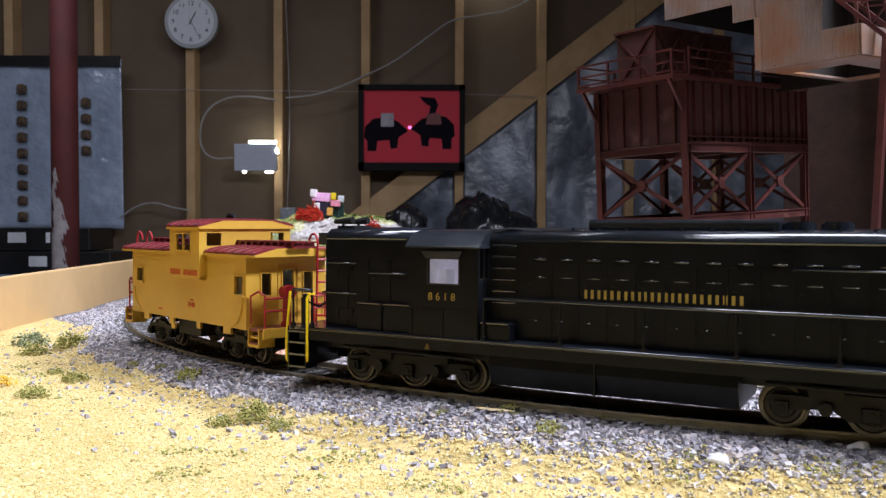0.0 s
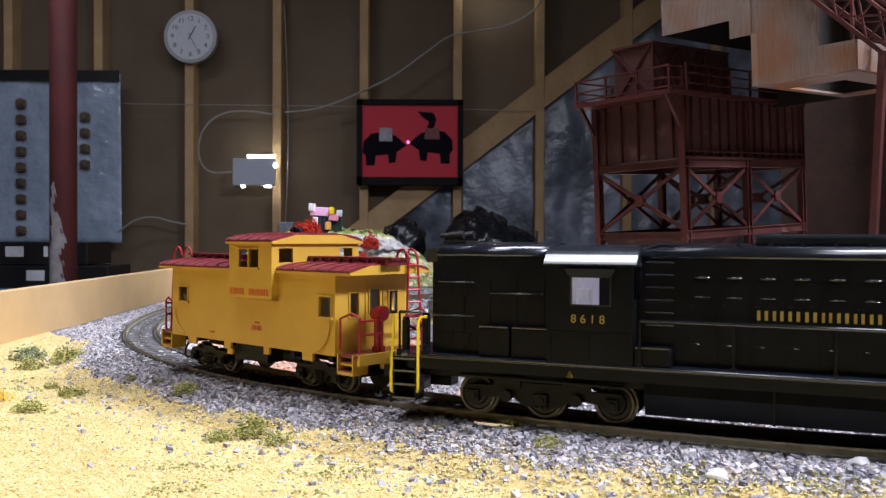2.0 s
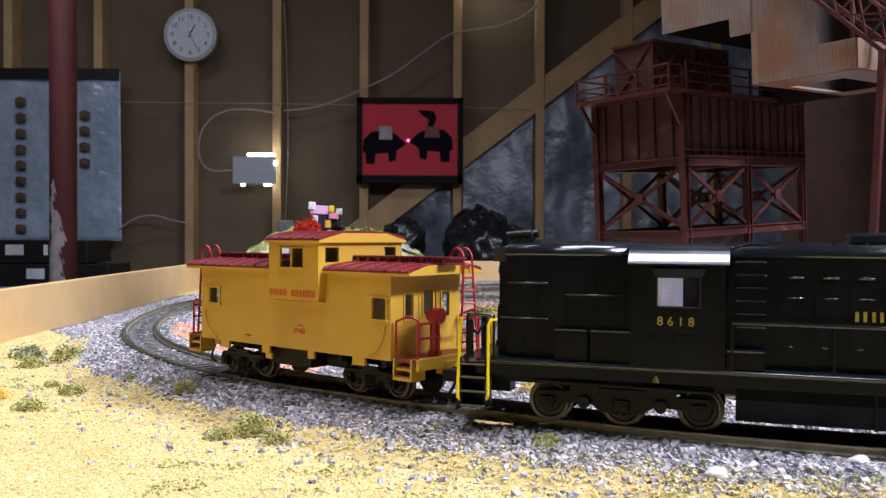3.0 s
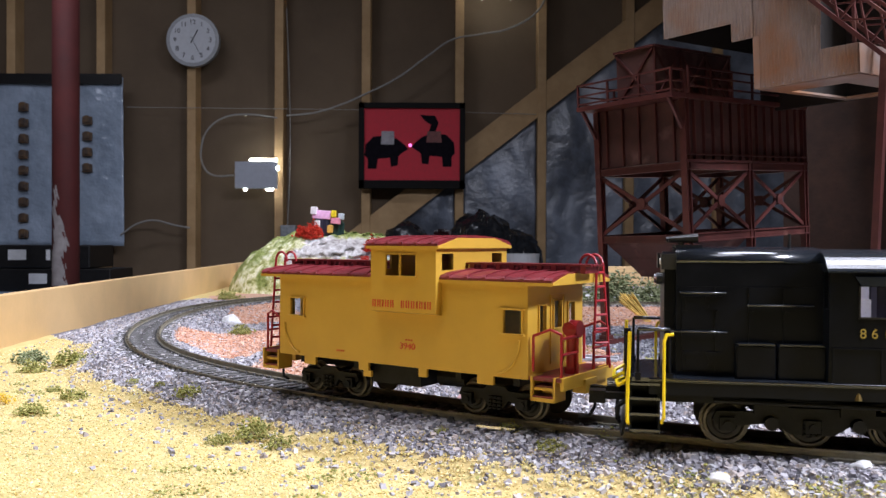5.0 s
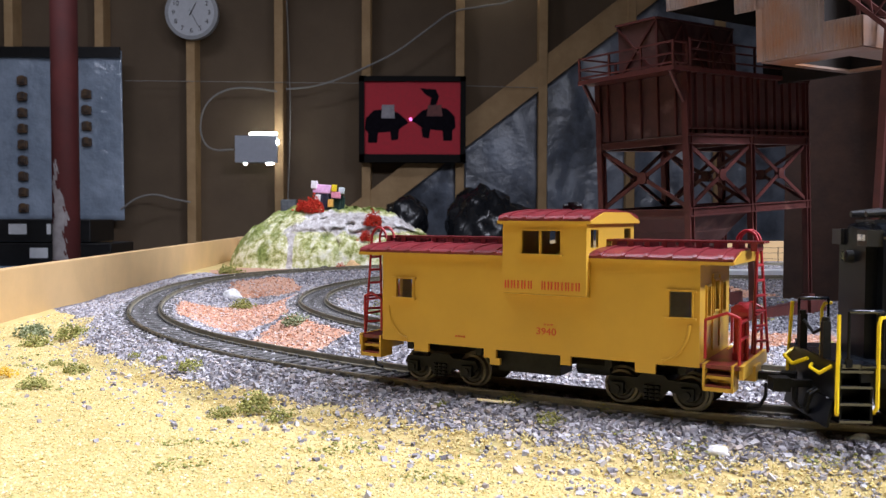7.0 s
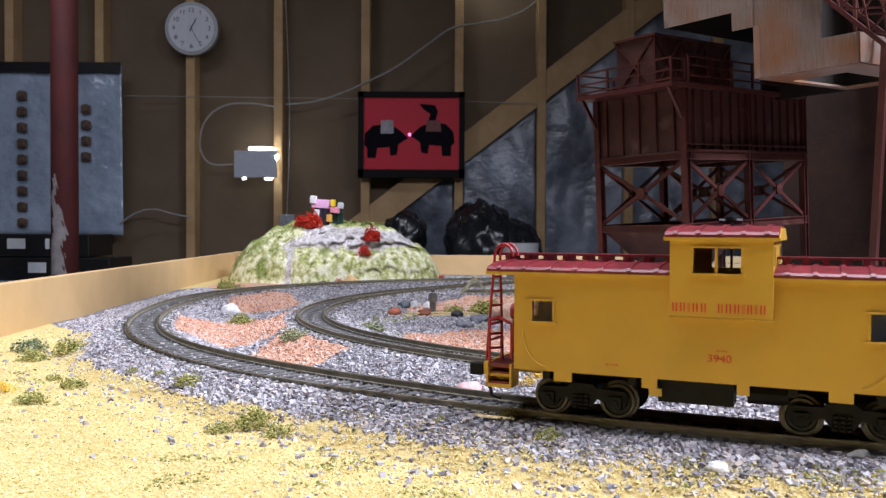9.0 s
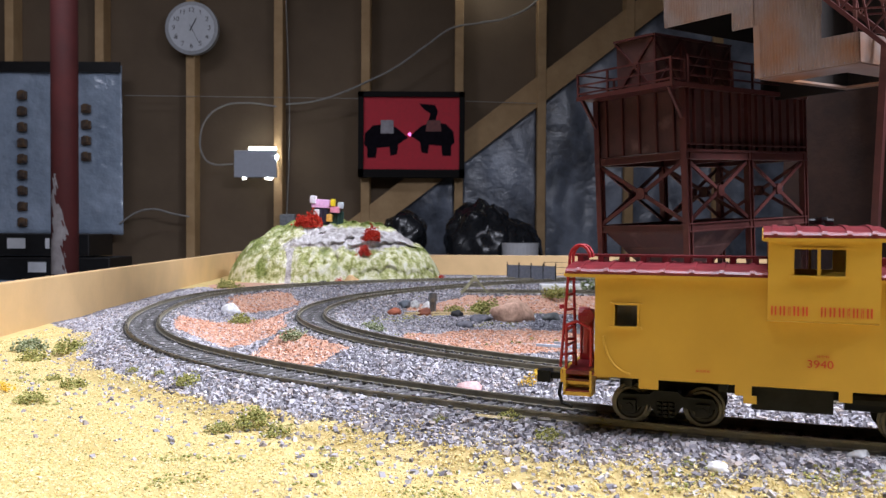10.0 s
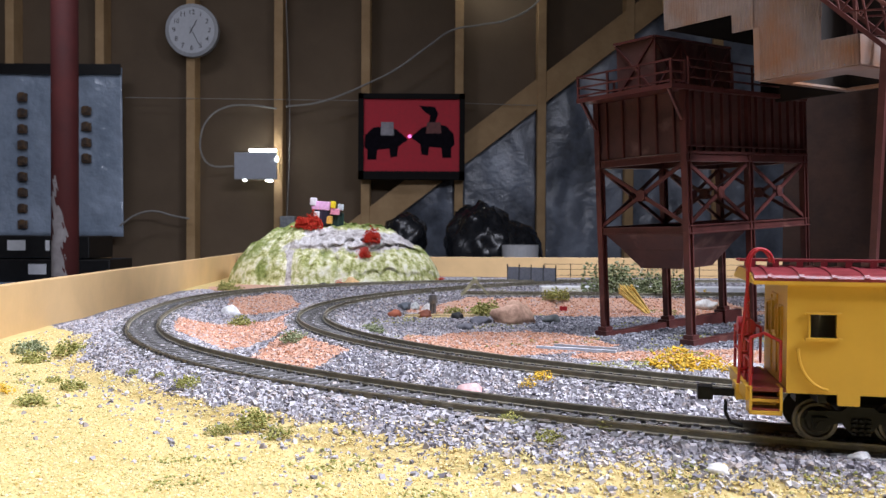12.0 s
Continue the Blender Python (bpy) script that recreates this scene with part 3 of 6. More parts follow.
for x, d in ((BX0, -1), (BX1, 1)):
    bm = B()
    for y0, y1, z0, z1 in DOORW:
        for a, b, c, e in ((y0 - 0.0005, y0, z0, z1), (y1, y1 + 0.0005, z0, z1), (y0 - 0.0005, y1 + 0.0005, z1, z1 + 0.0005), (y0 - 0.0005, y1 + 0.0005, z0 - 0.0006, z0)):
            box(bm, x, x + d * 0.0005, a, b, c, e)
    box(bm, x, x + d * 0.0004, -0.0042, -0.0038, ZB + 0.003, 0.036)
    box(bm, x, x + d * 0.0004, 0.0042, 0.0046, ZB + 0.003, 0.036)
    box(bm, x, x + d * 0.0004, -0.0042, 0.0046, 0.036, 0.0365)
    part("end_door_frame", bm, M_YEL, caboose)
    bm = B()
    for y0, y1, z0, z1 in DOORW:
        box(bm, x - d * 0.0006, x - d * 0.0003, y0, y1, z0, z1)
    part("end_pane", bm, M_GLASS, caboose).visible_shadow = False

# cupola with its widened sides
CWIN = ((-0.0036, 0.0016, 0.0414, 0.0478), (0.0023, 0.0079, 0.0414, 0.0478))
for s in (-1, 1):
    bm = B()
    holed(bm, CX0, CX1, CZ0, CZ1, CWIN, s * CW, s * (CW - 0.0009))
    prism(bm, [(s * CW, CZ0), (s * (BW - 0.0002), CZ0 - 0.0006), (s * (BW - 0.0002), CZ0 + 0.002), (s * CW, CZ0 + 0.0002)], CX0, CX1)
    part("cupola_side", bm, M_YEL, caboose)
for x, t in ((CX0, 0.0009), (CX1, -0.0009)):
    bm = B()
    holed(bm, -CW + 0.0009, CW - 0.0009, CZ0, CZ1, ((-0.0174, -0.0112, 0.0432, 0.0482), (0.0112, 0.0174, 0.0432, 0.0482)), x, x + t, "y")
    xa, xb = sorted((x, x + t))
    prism(bm, [(-CW, CZ1), (CW, CZ1), (CW * 0.3, CZ1 + 0.0022), (-CW * 0.3, CZ1 + 0.0022)], xa, xb)
    part("cupola_end", bm, M_YEL, caboose)
for s in (-1, 1):
    for x0, x1, z0, z1 in CWIN:
        bm = B()
        box(bm, x0, x1, s * (CW - 0.0007), s * (CW - 0.0005), z0, z1)
        part("cupola_pane", bm, M_GLASS, caboose).visible_shadow = False
    bm = B()
    box(bm, -0.0046, 0.0088, s * CW, s * (CW + 0.0009), 0.0407, 0.0413)
    box(bm, -0.0042, 0.0084, s * CW, s * (CW + 0.0004), 0.0479, 0.0483)
    part("cupola_sill", bm, M_YEL, caboose)
for x, d in ((CX0, -1), (CX1, 1)):
    for y0, y1 in ((-0.0174, -0.0112), (0.0112, 0.0174)):
        bm = B()
        box(bm, x - d * 0.0006, x - d * 0.0003, y0, y1, 0.0432, 0.0482)
        part("cupola_pane", bm, M_GLASS, caboose).visible_shadow = False
    letters("end_lettering", (0.0006, 0.0006, 0.0006, 0, 0.0006, 0.0006, 0.0006), 0, 0.0003, 0.0009, 0, 0, M_LETTER, caboose,
            "small red illegible lettering").matrix_basis = Matrix.Translation((x + d * 0.0001, -0.0085, 0.0418)) @ Matrix.Rotation(radians(90 * d), 4, "Z")


def arch(w, z, rise, n=12, t=0.0007):
    top = [(w * math.cos(a), z + rise * math.sin(a)) for a in np.linspace(0, math.pi, n)]
    return top + [(-w, z - t), (w, z - t)]


def roof_section(x0, x1, w, z, rise, parent, ribs):
    bm = B()
    prism(bm, arch(w, z, rise), x0, x1)
    rf = part("roof", bm, M_RED, parent, "dark red ribbed roof")
    bm = B()
    for k in range(ribs):
        rx = x0 + (x1 - x0) * (k + 0.5) / ribs
        prism(bm, arch(w + 0.0002, z + 0.00035, rise, t=0.0009), rx - 0.0006, rx + 0.0006)
    part("roof_rib", bm, M_RED, rf)
    bm = B()
    for s in (-1, 1):
        box(bm, x0, x1, s * (w - 0.0012), s * (w + 0.0001), z - 0.0016, z - 0.0007)
    for x in (x0, x1):
        prism(bm, [(-w, z - 0.0014), (w, z - 0.0014), (w, z - 0.0007), (w * 0.5, z + rise * 0.75), (-w * 0.5, z + rise * 0.75), (-w, z - 0.0007)], x - 0.0003, x + 0.0003)
    part("fascia", bm, M_YEL, rf, "yellow eave strip")
    return rf


roof_section(-0.0606, CX0, 0.0188, 0.0412, 0.0022, caboose, 7)
roof_section(CX1, 0.0533, 0.0188, 0.0412, 0.0022, caboose, 6)
roof_section(CX0 - 0.0012, CX1 + 0.0012, CW + 0.0008, 0.0512, 0.0024, caboose, 5)
for x0, x1 in ((-0.0622, CX0), (CX1, 0.0580)):
    rw = new("running_board")
    rw.parent = caboose
    rw["label"] = "dark red roof walkway"
    for y in (-0.0035, -0.0012, 0.0012, 0.0035):
        bm = B()
        box(bm, x0, x1, y - 0.0009, y + 0.0009, 0.0448, 0.0454)
        part("plank", bm, M_RED, rw)
    n = 9
    for k in range(n):
        x = x0 + (x1 - x0) * (k + 0.5) / n
        bm = B()
        box(bm, x - 0.0008, x + 0.0008, -0.0045, 0.0045, 0.0428, 0.0448)
        part("support", bm, M_RED, rw)
bm = B()
rod(bm, (0.0035, 0, 0.0532), (0.0035, 0, 0.0552), 0.0011, 12)
rod(bm, (0.0035, 0, 0.0552), (0.0035, 0, 0.0560), 0.0016, 12)
rod(bm, (0.0005, 0, 0.0548), (0.0065, 0, 0.0548), 0.0008, 10)
part("smoke_jack", bm, M_BLACK, caboose, "small black stove pipe on the cupola roof")

# end platforms
for xb, xe, d in ((BX0, -0.0616, -1), (BX1, 0.0553, 1)):
    bm = B()
    a, b = sorted((xb, xe))
    box(bm, a, b, -0.0168, 0.0168, 0.0131, 0.0141)
    part("platform", bm, M_RED, caboose, "dark red end platform deck")
    bm = B()
    box(bm, xe - 0.0005, xe + 0.0005, -0.0168, 0.0168, 0.0108, 0.0143)
    box(bm, xe - d * 0.003, xe + d * 0.0012, -0.004, 0.004, 0.0085, 0.0125)
    part("end_beam", bm, M_YEL, caboose)
    for s in (-1, 1):
        st = new("steps")
        st.parent = caboose
        bm = B()
        x0, x1 = sorted((xb + d * 0.0008, xb + d * 0.0085))
        for x in (x0, x1 - 0.0006):
            prism_y(bm, [(x, 0.0143), (x + 0.0006, 0.0143), (x + 0.0006, 0.0074), (x, 0.0074)], s * 0.0110, s * 0.0174)
        box(bm, x0, x1, s * 0.0108, s * 0.0112, 0.0074, 0.0135)
        box(bm, x0, x1, s * 0.0170, s * 0.0174, 0.0074, 0.0084)
        box(bm, x0, x1, s * 0.0160, s * 0.0164, 0.0104, 0.0112)
        part("stringer", bm, M_YEL, st)
        bm = B()
        box(bm, x0 + 0.0006, x1 - 0.0006, s * 0.0120, s * 0.0170, 0.0084, 0.0089)
        box(bm, x0 + 0.0006, x1 - 0.0006, s * 0.0115, s * 0.0160, 0.0112, 0.0117)
        part("tread", bm, M_RED, st)
    rl = new("end_railing")
    rl.parent = caboose
    rl["label"] = "red end railing with ladder hoops"
    xr = xe - d * 0.0008
    for y in (-0.0155, -0.0055, 0.0055, 0.0155):
        bm = B()
        rod(bm, (xr, y, 0.0141), (xr, y, 0.0262 if abs(y) > 0.01 else 0.0245), 0.00042)
        part("upright", bm, M_REDP, rl)
    for z in (0.0205, 0.0250):
        for y in (-0.0155, 0.0050):
            bm = B()
            rod(bm, (xr, y, z), (xr, y + 0.0105, z), 0.0004)
            part("cross_bar", bm, M_REDP, rl)
    for s in (-1, 1):
        bm = B()
        wire(bm, [(xr, s * 0.0155, 0.0262), (xr - d * 0.003, s * 0.0163, 0.0275), (xb + d * 0.0012, s * 0.0163, 0.0255), (xb + d * 0.0012, s * 0.0163, 0.0155)], 0.0004)
        part("hand_grab", bm, M_REDP, rl)
    # ladder at the far-side and near-side corner of each end
    bm = B()
    ys = 0.0045
    base = 0.0095 * d
    lean = d * 0.0010
    for y in (base - ys / 2, base + ys / 2):
        flare = d * 0.0024 if (y - base) * d > 0 else -lean
        wire(bm, [(xr + flare, y, 0.0141), (xr, y, 0.0445)] + [(xr - d * (0.0028 - 0.0028 * math.cos(a)), y, 0.0445 + 0.0036 * math.sin(a)) for a in np.linspace(0.3, 3.1, 8)], 0.00042)
    for k in range(7):
        z = 0.0175 + k * 0.0042
        f = (0.0445 - z) / 0.0304
        out_ = xr + d * 0.0024 * f
        rod(bm, (xr - lean * f if d > 0 else out_, base - ys / 2, z), (out_ if d > 0 else xr - lean * f, base + ys / 2, z), 0.0004)
    part("ladder", bm, M_REDP, rl)
    bm = B()
    yb = -0.0050 if d > 0 else 0.0060
    rod(bm, (xr - d * 0.002, yb, 0.0141), (xr - d * 0.002, yb, 0.0265), 0.0016, 14)
    rod(bm, (xr - d * 0.002, yb - 0.0022, 0.0270), (xr - d * 0.002, yb + 0.0022, 0.0270), 0.0020, 14)
    rod(bm, (xr - d * 0.0022, yb, 0.0270), (xr + d * 0.0006, yb, 0.0270), 0.0025, 16)
    box(bm, xr - d * 0.0035, xr - d * 0.0005, yb - 0.0016, yb + 0.0016, 0.0141, 0.0160)
    part("brake_stand", bm, M_REDP, caboose, "thick red hand-brake stand")
    bm = B()
    box(bm, xe, xe + d * 0.0078, -0.0011, 0.0011, 0.0088, 0.0106)
    box(bm, xe + d * 0.0068, xe + d * 0.0106, -0.0022, 0.0022, 0.0078, 0.0112)
    wire(bm, [(xe + d * 0.0035, -0.002, 0.0080), (xe + d * 0.0037, -0.0035, 0.0050), (xe + d * 0.0025, -0.0045, 0.0025), (xe - d * 0.0005, -0.0050, 0.0018)], 0.0005)
    part("coupler", bm, M_BLK, caboose, "black knuckle coupler with a hanging hose")
# grey walls added behind the windows to stand in for pane reflections
bm = B()
box(bm, -0.0500, -0.0110, 0.0035, 0.0045, 0.0142, 0.0400)
box(bm, 0.0170, 0.0430, 0.0035, 0.0045, 0.0142, 0.0400)
box(bm, -0.0440, -0.0425, -0.010, 0.0035, 0.0142, 0.0360)
part("pane_reflection_card", bm, mat("reflection_grey", (0.40, 0.40, 0.42), 0.6, vary=0.2, scale=100), caboose)
bm = B()
box(bm, -0.0480, 0.0410, -0.0035, 0.0035, 0.0085, 0.0131)
box(bm, -0.0130, 0.0060, -0.0150, -0.0060, 0.0068, 0.0125)
box(bm, -0.0060, 0.0040, 0.0050, 0.0140, 0.0070, 0.0125)
rod(bm, (0.0090, -0.008, 0.0095), (0.0190, -0.008, 0.0095), 0.0026, 14)
for x in (-0.044, -0.02, 0.02, 0.04):
    box(bm, x - 0.001, x + 0.001, -0.015, 0.015, 0.0105, 0.0131)
part("underframe", bm, M_BLK, caboose)
car_truck(-0.0345, (-0.0095, 0.0095), 0.0048, caboose)
car_truck(0.0315, (-0.0095, 0.0095), 0.0048, caboose)
letters("side_lettering", (0.0014, 0.0014, 0.0006, 0.0015, 0.0014, 0, 0.0013, 0.0015, 0.0014, 0.0006, 0.0013, 0.0006, 0.0014), -0.0088, 0.00055, 0.0023, -CW - 0.0001, 0.0315, M_LETTER, caboose,
        "red company lettering drawn as plain bars")
text("road_number", "3940", 0.0028, M_LETTER, caboose, Matrix.Translation((0.0027, -BW - 0.0001, 0.0194)) @ ON_SIDE, "red road number", squeeze=1.1)
letters("small_lettering", (0.0007, 0.0007, 0.0007), 0.0020, 0.0003, 0.0005, -BW - 0.0001, 0.0212, M_LETTER, caboose, "tiny red illegible lettering")
letters("small_lettering", (0.0006, 0.0006, 0.0006, 0.0006), -0.0265, 0.0003, 0.0006, -BW - 0.0001, 0.0158, M_LETTER, caboose, "tiny red illegible lettering")

# ---- locomotive ----
loco = thing("diesel_locomotive", Matrix(), "glossy black six-axle model diesel locomotive with gold lettering", "locomotive")
DECK = 0.0175
HW, HT = 0.0112, 0.0500


def hood_prof(w, z0, top, r=0.0035):
    p = [(w, z0), (w, top - r)]
    p += [(w - r + r * math.cos(a), top - r + r * math.sin(a)) for a in np.linspace(0.2, 1.45, 6)]
    p += [(0, top + 0.0006)]
    return p + [(-y, z) for y, z in p[::-1] if y > 0]


def hood(name, x0, x1, taper=None):
    bm = B()
    prism(bm, hood_prof(HW, DECK, HT), x0, x1)
    hd = part(name, bm, M_LOCO, loco)
    bm = B()
    edge_ = hood_prof(HW, DECK, HT)[1:-1]
    up = [(y * 1.012, z + 0.00015) for y, z in edge_]
    va = [bm.verts.new((x0, y, z)) for y, z in up]
    vb = [bm.verts.new((x1, y, z)) for y, z in up]
    for k in range(len(up) - 1):
        bm.faces.new((va[k], va[k + 1], vb[k + 1], vb[k]))
    bm.faces.new(va[::-1])
    bm.faces.new(vb)
    bm.faces.new((va[0], vb[0], vb[-1], va[-1]))
    part("hood_roof", bm, M_LOCOTOP, hd, "glossy rounded hood roof", smooth=True)
    return hd


rear = hood("short_hood", -0.0860, -0.0503)
bm = B()
prism(bm, hood_prof(HW * 0.72, DECK, HT - 0.0012), -0.0888, -0.0860)
part("hood_end", bm, M_LOCO, rear)
long_ = hood("long_hood", -0.0262, 0.1150)
# doors, louvres, hinges
def side_trim(parent, x0, x1, n, rows, strips=True):
    for s in (-1, 1):
        for k in range(n):
            bm = B()
            a = x0 + (x1 - x0) * k / n
            b = x0 + (x1 - x0) * (k + 1) / n
            box(bm, a + 0.0004, b - 0.0004, s * HW, s * (HW + 0.00025), DECK + 0.0015, HT - 0.0095)
            for z in rows:
                box(bm, a + 0.0008, a + 0.0018, s * HW, s * (HW + 0.0006), z, z + 0.0004)
            part("access_door", bm, M_LOCO, parent)
    if not strips:
        return
    bm = B()
    for s in (-1, 1):
        for k in range(n):
            a = x0 + (x1 - x0) * (k + 0.25) / n
            b = x0 + (x1 - x0) * (k + 0.72) / n
            rod(bm, (a, s * (HW + 0.0002), HT - 0.0084), (b, s * (HW + 0.0002), HT - 0.0084), 0.00036, 10)
            rod(bm, (a, s * (HW - 0.0006), HT - 0.0026), (b, s * (HW - 0.0006), HT - 0.0026), 0.00034, 10)
            rod(bm, (a, s * (HW + 0.0001), HT - 0.0136), (b, s * (HW + 0.0001), HT - 0.0136), 0.00026, 10)
            rod(bm, (a, s * (HW + 0.0001), DECK + 0.0062), (a + 0.0012, s * (HW + 0.0001), DECK + 0.0062), 0.0003, 10)
    part("hinge_strip", bm, M_LOCOTOP, parent, smooth=True)


side_trim(long_, -0.0130, 0.1100, 15, (0.0235, 0.0340))
side_trim(rear, -0.0850, -0.0520, 4, (0.0235, 0.0340), False)
for s in (-1, 1):
    for x in (-0.0823, -0.0768):
        for z in (0.0233, 0.0375):
            bm = B()
            box(bm, x - 0.0019, x + 0.0019, s * HW, s * (HW + 0.0007), z - 0.0005, z + 0.0005)
            box(bm, x - 0.0013, x + 0.0013, s * HW, s * (HW + 0.0004), z - 0.0030, z - 0.0005)
            part("door_latch", bm, M_LOCO, rear)
for s in (-1, 1):
    for x0, x1, z in ((-0.0849, -0.0740, 0.0389), (-0.0870, -0.0737, 0.0289), (-0.0684, -0.0530, 0.0359), (0.0600, 0.1100, 0.0405)):
        bm = B()
        y_ = s * (HW + 0.0010)
        wire(bm, [(x0, s * HW, z), (x0, y_, z), (x1, y_, z), (x1, s * HW, z)], 0.00032)
        part("grab_rail", bm, M_LOCOTOP, loco, smooth=True)
# cab
cab = new("cab")
cab.parent = loco
cab["label"] = "black cab with a white interior that glows slightly"
KX0, KX1, KW = -0.0503, -0.0262, 0.0170
for s in (-1, 1):
    bm = B()
    holed(bm, KX0, KX1, DECK - 0.002, 0.0455, ((-0.0432, -0.0326, 0.0338, 0.0412),), s * KW, s * (KW - 0.0009))
    part("cab_side", bm, M_LOCO, cab)
for x, t in ((KX0, 0.0009), (KX1, -0.0009)):
    bm = B()
    holed(bm, -KW + 0.0009, KW - 0.0009, DECK - 0.002, 0.0462, ((-0.0160, -0.0122, 0.0355, 0.0450), (0.0122, 0.0160, 0.0355, 0.0450)), x, x + t, "y")
    part("cab_end", bm, M_LOCO, cab)
bm = B()
rim_ = [(0.0180, 0.0450), (0.0176, 0.0456), (0.0166, 0.0466), (0.0156, 0.0475), (0.0145, 0.0483), (0.0130, 0.0490), (0.0105, 0.0496), (0.0060, 0.0500), (0.0, 0.0502)]
outer = rim_ + [(-y_, z_) for y_, z_ in rim_[-2::-1]]
prism(bm, outer + [(-0.0180, 0.0446), (0.0180, 0.0446)], KX0 - 0.0006, KX1 + 0.0010)
rf = part("cab_roof", bm, mat("satin_cab_roof", (0.014, 0.018, 0.023), 0.20, vary=0.2, scale=120, spec=1.0), cab, "rounded satin black cab roof")
bm = B()
for s in (-1, 1):
    prism_y(bm, [(-0.0448, 0.0437), (-0.0308, 0.0437), (-0.0322, 0.0414), (-0.0434, 0.0414)], s * KW, s * (KW + 0.0016))
part("sunshade", bm, M_LOCOTOP, cab)
bm = B()
for s in (-1, 1):
    y = s * (KW - 0.0003)
    for a, b, c, e in ((-0.0436, -0.0432, 0.0338, 0.0412), (-0.0326, -0.0322, 0.0338, 0.0412), (-0.0436, -0.0322, 0.0334, 0.0338)):
        box(bm, a, b, s * KW, s * (KW + 0.0004), c, e)
part("window_frame", bm, M_STEEL, cab)
for s in (-1, 1):
    bm = B()
    box(bm, -0.0432, -0.0326, s * (KW - 0.0007), s * (KW - 0.0005), 0.0338, 0.0412)
    part("pane", bm, M_GLASS, cab).visible_shadow = False
# bulkhead and seat glow by themselves to brighten the window
bm = B()
box(bm, -0.0450, -0.0376, -0.0040, -0.0020, DECK, 0.0440)
box(bm, -0.0425, -0.0395, -0.0125, -0.0070, 0.030, 0.0378)
box(bm, -0.0440, -0.0425, -0.0150, -0.0060, 0.030, 0.0410)
part("cab_interior", bm, M_CABGLOW, cab, "white cab bulkhead and seat with a faint added glow")
bm = B()
box(bm, -0.0372, -0.0335, -0.0090, -0.0040, 0.030, 0.0420)
box(bm, KX0 + 0.001, KX1 - 0.001, 0.004, 0.005, DECK, 0.0440)
part("control_stand", bm, mat("stand_dark", (0.05, 0.04, 0.06), 0.6), cab)
bm = B()
for s in (-1, 1):
    box(bm, KX1 - 0.0001, KX1 + 0.0016, s * 0.0168, s * 0.0124, 0.0350, 0.0454)
part("wind_deflector", bm, M_GLASS, cab, "clear edge glazing at the cab corner").visible_shadow = False
text("cab_number", "8618", 0.0033, M_GOLD, cab, Matrix.Translation((-0.0386, -KW - 0.0001, 0.0297)) @ ON_SIDE, "gold road number", squeeze=1.0, gap=1.6)
cab_seam = B()
for s in (-1, 1):
    for x in (-0.0495, -0.0385, -0.0270):
        box(cab_seam, x, x + 0.0005, s * KW, s * (KW + 0.0003), DECK, 0.0262)
    box(cab_seam, -0.0495, -0.0270, s * KW, s * (KW + 0.0004), 0.0258, 0.0262)
part("cab_seam", cab_seam, M_LOCO, cab)
letters("hood_lettering", (0.0031, 0.0030, 0.0032, 0.0032, 0.0027, 0.0031, 0.0028, 0.0031, 0.0032, 0.0032, 0.0013, 0.0034), 0.0046, 0.00075, 0.0025, -HW - 0.0003, 0.0308, M_GOLD, loco,
        "gold company lettering drawn as plain bars")
# ladder on the hood beside the cab
bm = B()
for s in (-1, 1):
    for z in np.arange(0.0285, 0.0475, 0.0034):
        wire(bm, [(-0.0235, s * HW, z), (-0.0235, s * (HW + 0.0012), z), (-0.0165, s * (HW + 0.0012), z), (-0.0165, s * HW, z)], 0.0003)
    wire(bm, [(-0.0250, s * (HW - 0.001), 0.0468), (-0.0240, s * (HW - 0.001), 0.0492), (-0.0200, s * (HW - 0.002), 0.0503), (-0.0160, s * (HW - 0.003), 0.0500)], 0.0004)
part("hood_ladder", bm, M_LOCOTOP, loco)
# frame, walkway, steps
bm = B()
box(bm, -0.0978, 0.1240, -0.0172, 0.0172, DECK - 0.0010, DECK)
part("walkway", bm, M_LOCOTOP, loco)
for s in (-1, 1):
    bm = B()
    rod(bm, (-0.0930, s * 0.0172, DECK - 0.0004), (0.1165, s * 0.0172, DECK - 0.0004), 0.0005, 10)
    part("walkway_edge", bm, M_LOCOTOP, loco, smooth=True)
bm = B()
for s in (-1, 1):
    box(bm, -0.0930, 0.1170, s * 0.0172, s * 0.0160, DECK - 0.0042, DECK - 0.0010)
box(bm, -0.0978, 0.1240, -0.0110, 0.0110, 0.0105, DECK - 0.0010)
part("frame_sill", bm, M_LOCO, loco)
for s in (-1, 1):
    for x0, x1, w, h in ((-0.0262, -0.0165, 0.0160, 0.0048), (-0.0715, -0.0620, 0.0145, 0.0085), (-0.0615, -0.0503, 0.0145, 0.0085)):
        bm = B()
        box(bm, x0, x1, s * HW, s * w, DECK, DECK + h)
        bevel(bm, 0.0003, 1)
        part("battery_box", bm, M_LOCO, loco)
        bm = B()
        box(bm, x0 + 0.0004, x1 - 0.0004, s * (HW + 0.0002), s * (w + 0.0003), DECK + h, DECK + h + 0.0004)
        part("box_lid", bm, M_LOCOTOP, loco)
